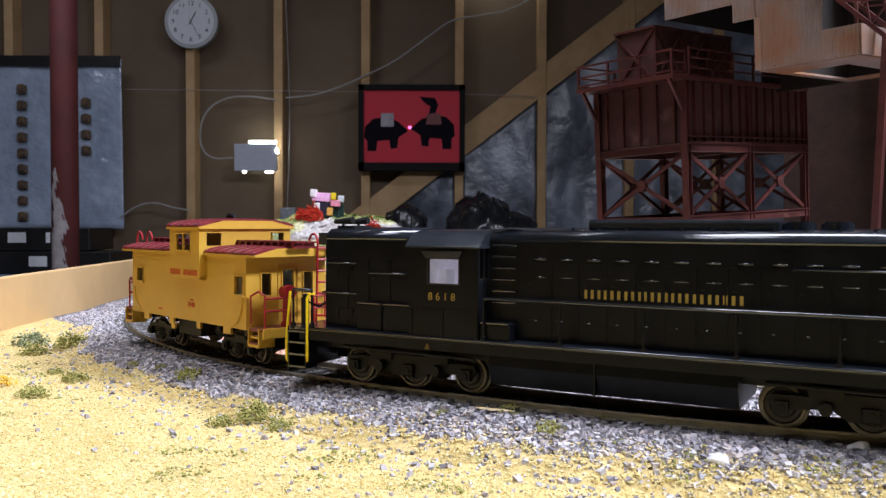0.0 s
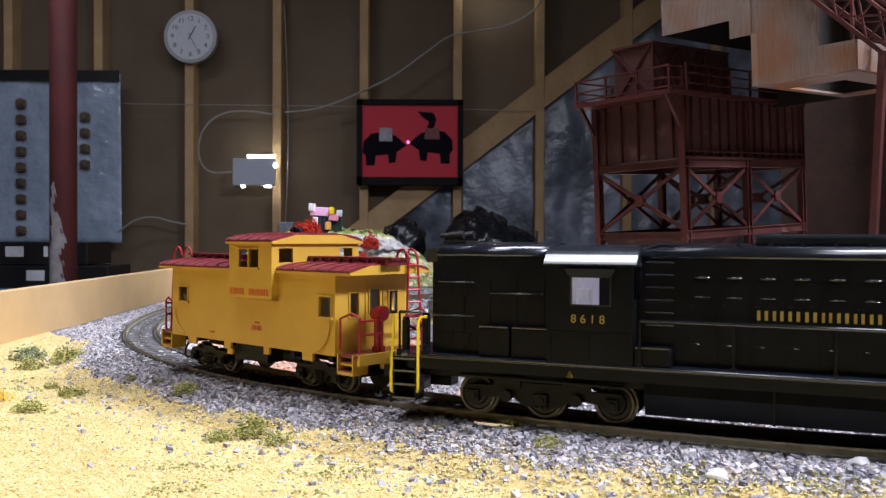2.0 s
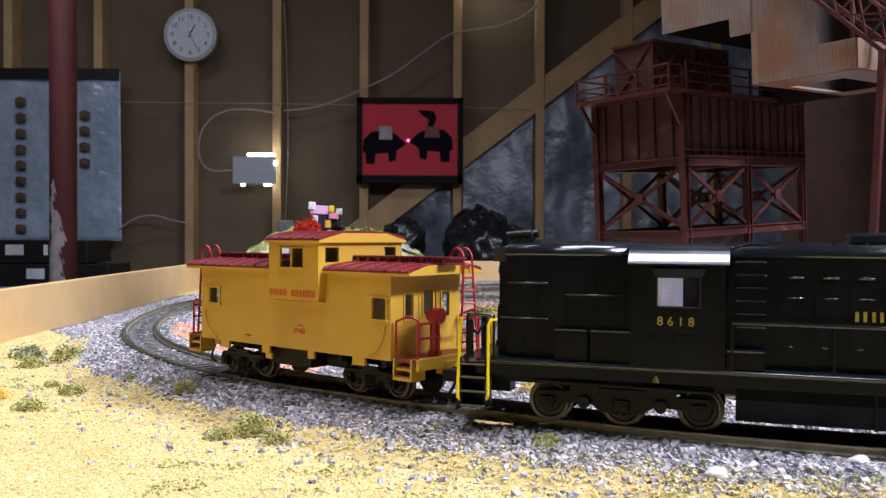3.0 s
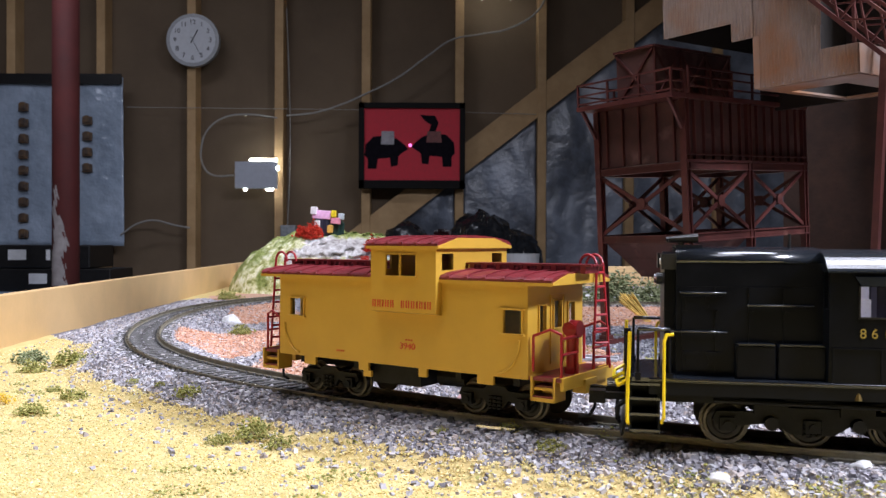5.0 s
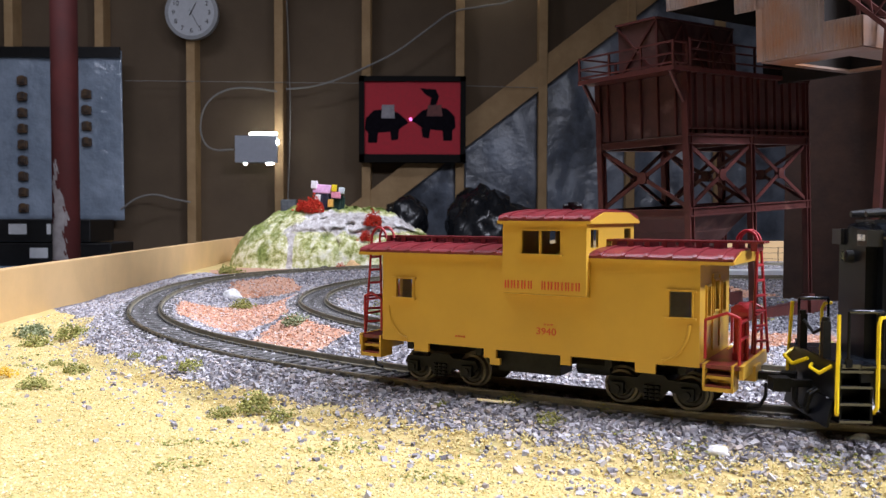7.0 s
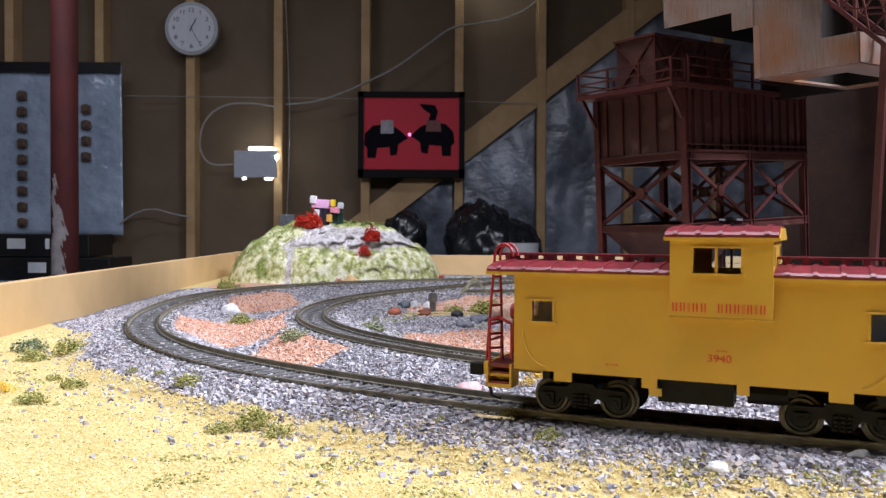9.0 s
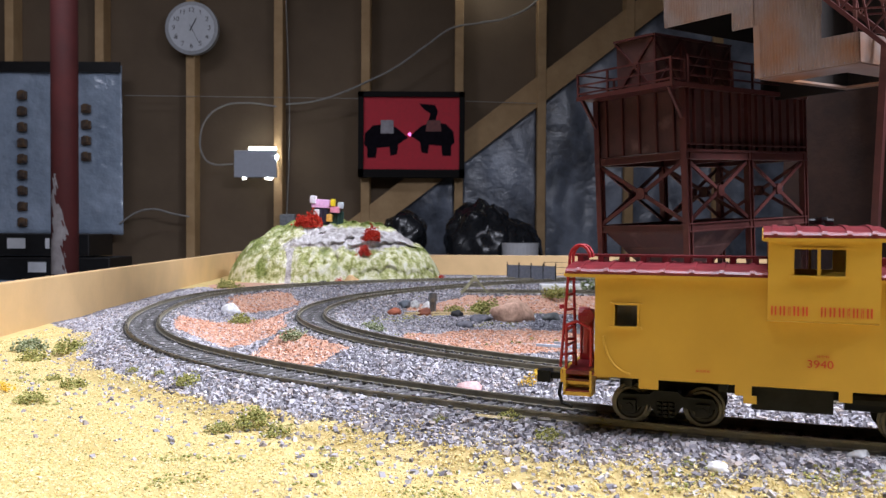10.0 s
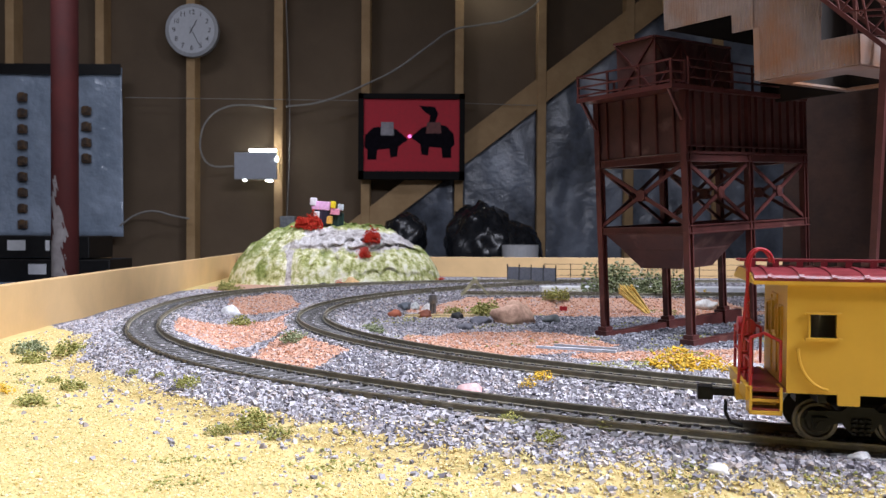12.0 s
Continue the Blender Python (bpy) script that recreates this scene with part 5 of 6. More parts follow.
x0, z1 = at_wall(-0.394, 0.709, 3.84)
x1, z0 = at_wall(0.107, 0.3065, 3.84)
pic = thing("framed_picture", pose((x0 + x1) / 2, 3.905, (z0 + z1) / 2, 0, 0, 0), "black-framed red picture with two dark silhouettes", "picture")
hw, hh = (x1 - x0) / 2, (z1 - z0) / 2
bm = B()
fr = 0.024
for a, b, c, e in ((-hw, hw, hh - fr, hh), (-hw, hw, -hh, -hh + fr * 1.5), (-hw, -hw + fr, -hh, hh), (hw - fr, hw, -hh, hh)):
    box(bm, a, b, -0.065, -0.03, c, e)
box(bm, -hw, hw, -0.03, 0, -hh, hh)
part("frame", bm, mat("matt_black_frame", (0.010, 0.009, 0.009), 0.8, spec=0.2), pic)
bm = B()
box(bm, -hw + fr, hw - fr, -0.052, -0.03, -hh + fr * 1.5, hh - fr)
part("print", bm, mat("red_print", (0.60, 0.014, 0.035), 0.6, vary=0.06), pic, "plain deep red printed field")


def blob(name, cx_, cz_, pts, material, parent, y=-0.0535):
    bm = B()
    vs = [(cx_ + px, cz_ + pz) for px, pz in pts]
    prism_y(bm, vs, y, y + 0.0015)
    return part(name, bm, material, parent)


M_INK = mat("dark_ink", (0.010, 0.008, 0.012), 0.95, spec=0.05)
beast = [(-0.10, -0.03), (-0.095, 0.02), (-0.06, 0.055), (0.0, 0.062), (0.05, 0.045), (0.085, 0.015), (0.10, 0.0), (0.075, -0.015), (0.055, -0.03), (0.05, -0.075), (0.02, -0.08), (0.015, -0.04), (-0.04, -0.045), (-0.045, -0.09), (-0.085, -0.09), (-0.085, -0.045)]
blob("silhouette", -0.115, -0.015, beast, M_INK, pic)
blob("silhouette", 0.095, -0.005, [(-px, pz) for px, pz in beast], M_INK, pic)
blob("plume", 0.085, 0.085, [(-0.05, 0.055), (0.02, 0.05), (0.035, 0.02), (0.02, -0.03), (-0.01, -0.03), (0.0, 0.01), (-0.03, 0.03)], M_INK, pic)
blob("patch", -0.11, 0.035, [(-0.03, -0.03), (0.03, -0.03), (0.028, 0.03), (-0.028, 0.03)], mat("grey_patch", (0.35, 0.33, 0.36), 0.5), pic, -0.0550)
blob("patch", 0.10, 0.04, [(-0.035, -0.025), (0.035, -0.025), (0.03, 0.025), (-0.03, 0.025)], mat("brown_patch", (0.16, 0.03, 0.025), 0.5), pic, -0.0550)
# small reflection on the picture, painted as an emissive dot
bm = B()
bmesh.ops.create_uvsphere(bm, u_segments=10, v_segments=8, radius=0.0075, matrix=Matrix.Translation((-0.008, -0.056, 0.001)))
part("magenta_glint", bm, mat("magenta_glow", (1.0, 0.25, 0.9), 0.5, emit=1.6), pic, "small magenta reflection drawn as a glowing dot")

# wall lamp with its light spilling above and below
x0, z1 = at_wall(-0.9749, 0.428, 3.86)
x1, z0 = at_wall(-0.7756, 0.3018, 3.86)
lamp = thing("led_wall_lamp", pose((x0 + x1) / 2, 3.86, (z0 + z1) / 2), "pale grey LED lamp panel glowing at its upper and lower edges", "lamp")
hw, hh = (x1 - x0) / 2, (z1 - z0) / 2
bm = B()
box(bm, -hw, hw, -0.008, 0.008, -hh, hh)
bevel(bm, 0.003)
part("panel", bm, mat("panel_grey", (0.50, 0.53, 0.60), 0.4, vary=0.05), lamp)
bm = B()
box(bm, -hw * 0.5, hw * 0.5, 0.008, 0.05, -hh * 0.5, hh * 0.5)
part("wall_bracket", bm, M_BLACK, lamp)
M_LED = mat("led_glow", (0.94, 1.0, 0.94), 0.5, emit=28.0)
for zc, xa, xb in ((hh + 0.010, -0.03, 0.092), (-hh - 0.003, -0.058, -0.045), (-hh - 0.003, 0.045, 0.075)):
    bm = B()
    rod(bm, (xa, 0.006, zc), (xb, 0.006, zc), 0.006, 10)
    part("led_strip", bm, M_LED, lamp, "white glowing LED strip")
bm = B()
rod(bm, (hw - 0.004, -0.002, hh - 0.03), (hw + 0.006, -0.002, hh - 0.03), 0.010, 10)
part("led_strip", bm, M_LED, lamp, "white glowing LED strip")
top = thing("ceiling_spot_lamp", pose(0.24, 3.85, 1.165), "twin white spot lamp hung high on the studs", "lamp")
bm = B()
box(bm, -0.09, 0.09, 0.0, 0.05, 0.035, 0.05)
part("bar", bm, M_WHITE, top)
bm = B()
rod(bm, (0, 0.025, 0.05), (0, 0.025, CEIL - 1.165), 0.008, 10)
part("hanger", bm, M_WHITE, top)
for sx in (-0.065, 0.065):
    bm = B()
    bmesh.ops.create_uvsphere(bm, u_segments=14, v_segments=10, radius=0.026, matrix=Matrix.Translation((sx, 0.0, 0.012)))
    part("bulb", bm, mat("bulb_glow", (1.0, 1.0, 0.94), 0.5, emit=7.0), top, "glowing white bulb", smooth=True)

# wrapped poster sheets beside the column
M_BAG = mat("pale_blue_wrap", (0.44, 0.53, 0.66), 0.18, second=(0.28, 0.35, 0.45), scale=5, spec=0.8, bump=0.8, bscale=11)


def wrapped_sheet(x0, x1, z0, z1, seed):
    sheet = thing("wrapped_poster", pose(0, 3.895, 0), "pale blue plastic-wrapped sheet with rows of small brown items", "poster", group="wrapped posters")
    n = 30
    u, v = np.meshgrid(np.linspace(0, 1, n), np.linspace(0, 1, n))
    X = x0 + (x1 - x0) * u + 0.012 * (1 - v) * (u - 0.5)
    Z = z0 + (z1 - z0) * v
    Y = -0.012 + 0.008 * lumps(X, Z, 14, seed) + 0.004 * lumps(X, Z, 50, seed + 1)
    i = np.arange(n * n).reshape(n, n)
    q = np.stack([i[:-1, :-1], i[:-1, 1:], i[1:, 1:], i[1:, :-1]], -1).reshape(-1, 4)
    ob = mesh_np("wrap", np.stack([X, Y, Z], -1).reshape(-1, 3), q, (M_BAG,))
    ob.modifiers.new("thick", "SOLIDIFY").thickness = 0.004
    for p in ob.data.polygons:
        p.use_smooth = True
    ob.parent = sheet
    bm = B()
    box(bm, x0, x1, -0.032, -0.022, z1 - 0.035, z1 + 0.012)
    part("header", bm, M_BLACK, sheet, "black header strip")
    return sheet


M_ITEM = mat("brown_item", (0.17, 0.10, 0.05), 0.6, second=(0.05, 0.04, 0.04), scale=40)
for x0, x1, cols in ((-2.32, -1.76, (-2.05, -1.905)), (-1.752, -1.46, (-1.615,))):
    sh = wrapped_sheet(x0, x1, 0.03, 0.80, 30 + int(-x0 * 10))
    for c in cols:
        for k in range(9 if c < -1.8 else 4):
            z = 0.66 - k * 0.072 - (0.06 if c > -1.8 else 0)
            bm = B()
            box(bm, c - 0.022, c + 0.022, -0.034, -0.021, z - 0.020, z + 0.018)
            box(bm, c - 0.012, c + 0.014, -0.040, -0.034, z - 0.012, z + 0.022)
            bevel(bm, 0.004, 1)
            part("item", bm, M_ITEM, sh)

table = thing("work_table", pose(-2.1, 3.45, 0), "low work table with a pale blue edge", "table")
bm = B()
box(bm, -0.75, 0.78, -0.3, 0.3, -0.175, -0.145)
part("tabletop", bm, mat("pale_blue_edge", (0.25, 0.35, 0.48), 0.5), table)
for sx in (-0.7, 0.72):
    for sy in (-0.26, 0.26):
        bm = B()
        box(bm, sx - 0.02, sx + 0.02, sy - 0.02, sy + 0.02, FLOOR, -0.175)
        part("leg", bm, M_PINE, table)
for z, xa, xb in ((-0.144, -2.45, -1.28), (-0.052, -2.40, -1.36)):
    bx = thing("storage_box", pose((xa + xb) / 2, 3.4, z), "flat black model box with small pale labels", "box", group="stacked boxes")
    bm = B()
    w = (xb - xa) / 2
    box(bm, -w, w, -0.12, 0.12, 0, 0.088)
    bevel(bm, 0.004)
    part("carton", bm, M_BLACK, bx)
    for lx, lw in ((w - 0.28, 0.035), (w - 0.16, 0.008), (-w + 0.35, 0.05)):
        bm = B()
        box(bm, lx - lw, lx + lw, -0.122, -0.120, 0.03, 0.07)
        part("label_patch", bm, M_WHITE if lw < 0.04 else mat("grey_print", (0.06, 0.06, 0.065), 0.5), bx, "plain pale label")


def cable(px, y, r=0.0042, name="cable", label="loose white cable along the studs"):
    """A cable through places read on the far wall."""
    cu = bpy.data.curves.new(name, "CURVE")
    cu.dimensions, cu.bevel_depth, cu.bevel_resolution = "3D", r, 2
    sp = cu.splines.new("BEZIER")
    sp.bezier_points.add(len(px) - 1)
    for p, (a, b) in zip(sp.bezier_points, px):
        q = at_wall(a, b, y)
        p.co = (q[0], y, q[1])
        p.handle_left_type = p.handle_right_type = "AUTO"
    cu.materials.append(M_CABLE)
    return tagged(new(name, cu), label, "cable", group="wall cables")


def wp(x, y):
    return ((x - 784) / 1503 * 4.0, EYE + (413 - y) / 1503 * 4.0)


cable([wp(x, y) for x, y in ((492, 194), (440, 188), (400, 193), (372, 212), (358, 245), (362, 280), (375, 294), (416, 296))], 3.88)
cable([wp(x, y) for x, y in ((508, 190), (560, 184), (610, 168), (650, 150), (700, 125), (760, 82), (800, 55), (850, 45), (900, 35), (950, 5), (970, -30))], 3.88)
cable([wp(x, y) for x, y in ((215, 402), (245, 382), (275, 376), (310, 384), (338, 389))], 3.88)
cable([wp(x, y) for x, y in ((225, 176), (500, 178), (700, 180), (950, 186))], 3.90, 0.0015, "string", "thin pale string stretched along the studs")
cable([wp(x, y) for x, y in ((508, 0), (512, 100), (515, 250), (510, 400))], 3.89, 0.0022)
# dark bags and a white bin below the sheets
for bx_, bz, r, s in ((0.17, 0.0, 0.15, 1), (-0.16, 0.02, 0.10, 2), (0.32, -0.05, 0.12, 3)):
    bm = B()
    bmesh.ops.create_icosphere(bm, subdivisions=4, radius=r)
    for v in bm.verts:
        d = noise.noise(v.co * 14 + Vector((s * 7, 0, 0))) * 0.25 + noise.noise(v.co * 40) * 0.12
        v.co *= 1 + d
        v.co.z *= 1.25
    ob = link("rubbish_bag", bm, mat("black_bag", (0.018, 0.020, 0.024), 0.25, spec=0.6), True)
    ob.location = (bx_, 3.72, bz)
    tagged(ob, "crumpled shiny black plastic bag", "bag", group="black bags")
bm = B()
rod(bm, (0.33, 3.55, -0.20), (0.33, 3.55, 0.006), 0.065, 28, 0.078)
tagged(link("white_bin", bm, M_WHITE, False), "small white plastic bin behind the layout", "bin")
shelf = thing("back_bench", pose(0.3, 3.6, 0), "dark bench under the wall carrying bags and a bin", "bench")
bm = B()
box(bm, -0.8, 1.6, -0.2, 0.3, -0.24, -0.20)
part("bench_top", bm, M_BLACK, shelf)
for sx in (-0.75, 1.55):
    bm = B()
    box(bm, sx - 0.03, sx + 0.03, -0.15, 0.25, FLOOR, -0.24)
    part("bench_leg", bm, M_BLACK, shelf)
bm = B()
bmesh.ops.create_cube(bm, size=1, matrix=Matrix.Diagonal((0.07, 0.04, 0.07, 1)))
bevel(bm, 0.006)
ob = link("outlet_box", bm, mat("outlet_grey", (0.3, 0.32, 0.34), 0.5))
q = at_wall(*wp(512, 397), 3.88)
ob.location = (q[0], 3.885, q[1])
tagged(ob, "small grey outlet box on a stud", "outlet")

# ---- scenery on the layout ----
def hz(x, y):
    a, b = np.array([x]), np.array([y])
    return float(height(a, b, near_track(a, b))[0])


def clump(name, x, y, r, n, material, label, category, tall=0.75, seed=0, z=None, grain=0.12, group=""):
    r_ = np.random.RandomState(seed)
    p = r_.normal(0, 1, (n, 3))
    p = p / np.linalg.norm(p, axis=1)[:, None] * r_.uniform(0.25, 1, (n, 1)) ** 0.5
    lob = 1 + 0.35 * np.sin(p[:, 0] * 5 + seed) * np.cos(p[:, 1] * 6 + seed * 2)
    X, Y, Z = x + p[:, 0] * r * lob, y + p[:, 1] * r * lob, (hz(x, y) if z is None else z) + np.abs(p[:, 2]) * r * tall * lob
    ob = scatter(name, X, Y, Z, np.full(n, r * grain) * r_.uniform(0.6, 1.4, n), OCT_V, OCT_F, material, r_, 0.9, 0.4)
    return tagged(ob, label, category, group=group)


OL = "ragged clump of olive ground foam on the turf"
k = 0
for x, y, r in ((-0.188, 0.430, 0.009), (-0.215, 0.445, 0.009), (-0.200, 0.415, 0.007), (-0.148, 0.342, 0.0055), (-0.150, 0.310, 0.0060), (-0.095, 0.319, 0.0055), (-0.060, 0.272, 0.0070), (-0.070, 0.268, 0.0045),
                (-0.050, 0.262, 0.0050), (0.020, 0.247, 0.0040), (0.030, 0.232, 0.0040), (0.046, 0.238, 0.0040), (-0.138, 0.585, 0.008), (-0.078, 0.4486, 0.0075), (-0.190, 0.80, 0.010), (-0.235, 0.93, 0.012), (-0.024, 0.338, 0.005),
                (-0.043, 0.530, 0.008), (0.035, 0.655, 0.014), (0.010, 0.668, 0.008), (0.100, 0.735, 0.012), (0.130, 0.80, 0.013), (-0.165, 0.362, 0.0035), (-0.128, 0.352, 0.0030), (-0.112, 0.338, 0.0025), (0.062, 0.228, 0.0025), (0.0, 0.250, 0.0022)):
    k += 1
    clump("foam_bush", x, y, r, int(220 + r * 26000), M_FOAM_DK if k % 4 == 2 and y > 0.4 else M_FOAM, OL, "bush", seed=k, group="foam bushes")
for x, y, r in ((-0.172, 0.330, 0.006), (0.112, 0.402, 0.013), (0.128, 0.398, 0.009), (0.0385, 0.320, 0.0050), (0.033, 0.316, 0.0036), (0.030, 0.304, 0.0022), (0.24, 0.80, 0.015), (0.045, 0.245, 0.0018)):
    k += 1
    clump("yellow_tuft", x, y, r, int(160 + r * 12000), M_FOAM_YE, "golden yellow tuft of scenic foliage", "tuft", seed=k, tall=0.75, group="yellow tufts")
clump("sage_shrub", 0.160, 0.78, 0.031, 1800, M_FOAM_DK, "feathery grey-green shrub behind the tower leg", "shrub", seed=77, tall=1.0, grain=0.07)
clump("sage_shrub", 0.200, 0.77, 0.026, 1100, M_FOAM_DK, "feathery grey-green shrub behind the tower leg", "shrub", seed=78, tall=0.8, grain=0.08)
# straw brush lying in the shrub
bm = B()
r_ = random.Random(5)
for i in range(60):
    s = Vector((r_.uniform(-0.003, 0.003), r_.uniform(-0.002, 0.002), r_.uniform(-0.002, 0.002)))
    rod(bm, Vector((0.166, 0.68, -0.011)) + s * 0.5, Vector((0.149, 0.685, 0.008)) + s * 1.9, 0.0005, 4)
tagged(link("straw_brush", bm, mat("straw", (0.80, 0.58, 0.16), 0.7, vary=0.2, scale=300)), "slanted golden straw brush", "straw")
bm = B()
wire(bm, [(0.186, 0.80, 0.004), (0.188, 0.80, 0.016), (0.194, 0.80, 0.028)], 0.0009)
tagged(link("bare_twig", bm, mat("pale_twig", (0.8, 0.72, 0.5), 0.7)), "pale bare twig standing in the shrub", "twig")


def stone(name, x, y, sx, sy, sz, base, label, seed, second=None):
    bm = B()
    bmesh.ops.create_icosphere(bm, subdivisions=3, radius=1)
    for v in bm.verts:
        d = noise.noise(v.co * 1.3 + Vector((seed * 3.1, 0, 0))) * 0.35 + noise.noise(v.co * 3.5 + Vector((0, seed, 0))) * 0.12
        v.co *= 1 + d
        v.co = Vector((v.co.x * sx, v.co.y * sy, max(v.co.z, -0.35) * sz))
    ob = link(name, bm, mat(name + "_stone", base, 0.75, second=second, scale=260, bump=0.5, bscale=900), True)
    ob.matrix_basis = pose(x, y, hz(x, y) + sz * 0.25, 0, 0, seed * 40)
    return tagged(ob, label, "rock")


stone("boulder", 0.052, 0.605, 0.0165, 0.012, 0.0120, (0.72, 0.47, 0.34), "large pinkish tan boulder among orange gravel", 1, (0.44, 0.26, 0.18))
stone("pebble", 0.0104, 0.3190, 0.0062, 0.0050, 0.0042, (0.58, 0.27, 0.26), "mottled pink pebble beside the rails", 2, (0.66, 0.46, 0.44))
stone("pebble", -0.0045, 0.3275, 0.0046, 0.0036, 0.0034, (0.10, 0.13, 0.19), "smooth slate-blue pebble beside the rails", 3)
stone("pebble", -0.0170, 0.3360, 0.0036, 0.0028, 0.0032, (0.72, 0.68, 0.60), "small cream pebble beside the rails", 4)
stone("pebble", -0.160, 0.645, 0.0065, 0.004, 0.0060, (0.85, 0.83, 0.80), "white chip of stone in the gravel", 5)
stone("pebble", 0.080, 0.615, 0.0090, 0.006, 0.0042, (0.11, 0.12, 0.12), "dark flat stone beside the boulder", 6)
stone("pebble", 0.028, 0.600, 0.0100, 0.008, 0.0040, (0.13, 0.13, 0.15), "dark flat stone beside the boulder", 7)
stone("pebble", 0.016, 0.565, 0.0060, 0.005, 0.0035, (0.16, 0.16, 0.18), "dark flat stone beside the boulder", 8)
stone("pebble", 0.225, 0.72, 0.0090, 0.006, 0.0060, (0.82, 0.80, 0.76), "white stone behind the tower", 9)
stone("pebble", -0.125, 0.90, 0.0120, 0.008, 0.0075, (0.03, 0.03, 0.035), "black stone by the far curve", 11)
stone("pebble", -0.095, 0.905, 0.0140, 0.008, 0.0080, (0.66, 0.42, 0.20), "tan ribbed stone by the far curve", 12)
stone("pebble", 0.068, 0.207, 0.0028, 0.002, 0.0016, (0.78, 0.76, 0.75), "white chip of stone in the gravel", 13)
stone("pebble", 0.103, 0.207, 0.0030, 0.002, 0.0018, (0.88, 0.87, 0.86), "white chip of stone in the gravel", 14)
stone("pebble", 0.14, 0.40, 0.0050, 0.004, 0.004, (0.78, 0.74, 0.72), "white chip of stone in the gravel", 15)
# pale strips on the gravel
bm = B()
for a, b, w in (((0.050, 0.442, -0.0072), (0.088, 0.425, -0.0072), 0.0022), ((0.060, 0.447, -0.0068), (0.090, 0.432, -0.0068), 0.0016)):
    bar(bm, a, b, w, 0.0012)
tagged(link("pale_strip", bm, mat("pale_grey_plastic", (0.55, 0.57, 0.62), 0.5)), "pale grey plastic strips lying on the gravel", "strip")
for x, y, L, a in ((0.035, 0.243, 0.015, -22), (0.016, 0.2465, 0.012, -25)):
    bm = B()
    box(bm, -L / 2, L / 2, -0.0006, 0.0006, 0, 0.0008)
    ob = link("rail_joiner", bm, mat("nickel", (0.75, 0.74, 0.70), 0.25, metal=1.0))
    ob.matrix_basis = pose(x, y, -0.0026, 0, 0, a)
    tagged(ob, "thin bright metal rail joiner", "rail joiner")
# little figure and its planks, kept plain
bm = B()
for sx in (-0.0013, 0.0013):
    rod(bm, (sx, 0, 0), (sx * 0.9, 0, 0.0085), 0.0013, 10, 0.0015)
    rod(bm, (sx * 1.9, 0, 0.0145), (sx * 2.4, -0.0010, 0.0085), 0.0009, 8)
rod(bm, (0, 0, 0.0080), (0, 0, 0.0152), 0.0023, 12, 0.0026)
bmesh.ops.create_uvsphere(bm, u_segments=12, v_segments=8, radius=0.0015, matrix=Matrix.Translation((0, 0, 0.0172)))
rod(bm, (0, 0, 0.0180), (0, 0, 0.0190), 0.0018, 12, 0.0014)
ob = link("figurine", bm, mat("figurine_paint", (0.10, 0.12, 0.16), 0.6, second=(0.25, 0.2, 0.15), scale=150))
ob.location = (-0.0065, 0.675, hz(-0.0065, 0.675))
tagged(ob, "small painted scale figurine standing by the track", "figurine")
for x, y, L, a in ((0.0, 0.640, 0.055, -3), (0.02, 0.648, 0.045, 2)):
    bm = B()
    box(bm, -L / 2, L / 2, -0.0012, 0.0012, 0, 0.0014)
    ob = link("plank", bm, mat("pale_timber", (0.62, 0.48, 0.28), 0.7, vary=0.2, scale=200))
    ob.matrix_basis = pose(x, y, hz(x, y) + 0.0006, 0, 0, a)
    tagged(ob, "thin pale timber plank on the ground", "plank", group="planks")
for x, y, c in ((-0.010, 0.70, (0.75, 0.74, 0.72)), (-0.030, 0.69, (0.12, 0.14, 0.16)), (-0.022, 0.70, (0.5, 0.52, 0.5)), (0.012, 0.625, (0.03, 0.03, 0.03)), (-0.012, 0.642, (0.20, 0.06, 0.03)), (-0.035, 0.645, (0.35, 0.10, 0.05))):
    k += 1
    stone("scrap_lump", x, y, 0.0055, 0.004, 0.0045, c, "small lump of painted scrap by the track", k)
# buffer stop at the siding's end
stop = thing("buffer_stop", pose(0.030, 0.755, -0.003), "weathered timber buffer stop at the siding end", "buffer stop")
M_OLD = mat("old_timber", (0.38, 0.36, 0.22), 0.8, vary=0.25, scale=200)
for s in (-1, 1):
    for dx in (-0.012, 0.012):
        bm = B()
        bar(bm, (dx, s * 0.008, 0), (0, s * 0.008, 0.014), 0.0018, 0.0018)
        part("strut", bm, M_OLD, stop)
bm = B()
box(bm, -0.0015, 0.0015, -0.012, 0.012, 0.011, 0.0155)
part("beam", bm, M_OLD, stop)
# fence panel and low platform behind
fence = thing("mesh_fence", pose(0.076, 0.975, GROUND, 0, 0, -35), "grey mesh fence panel on thin posts", "fence")
bm = B()
box(bm, 0, 0.062, -0.0004, 0.0004, 0.001, 0.026)
part("mesh_panel", bm, mat("grey_mesh", (0.16, 0.17, 0.20), 0.6, vary=0.3, scale=900), fence)
for i in range(5):
    bm = B()
    rod(bm, (0.0155 * i, 0, -0.004), (0.0155 * i, 0, 0.029), 0.0007, 8)
    part("post", bm, M_STEEL, fence)
plat = thing("white_platform", pose(0, 0, 0), "long low white platform strip along the back", "platform")
bm = B()
box(bm, 0.10, 0.55, 0.845, 0.868, GROUND - 0.002, -0.0008)
bevel(bm, 0.0006, 1)
part("slab", bm, M_WHITE, plat)
rf = thing("wire_fence", pose(0, 1.15, GROUND), "low see-through wire fence before the back board", "fence")
for i in range(12):
    bm = B()
    rod(bm, (0.14 + i * 0.035, 0, -0.002), (0.14 + i * 0.035, 0, 0.024), 0.0006, 6)
    part("post", bm, M_STEEL, rf)
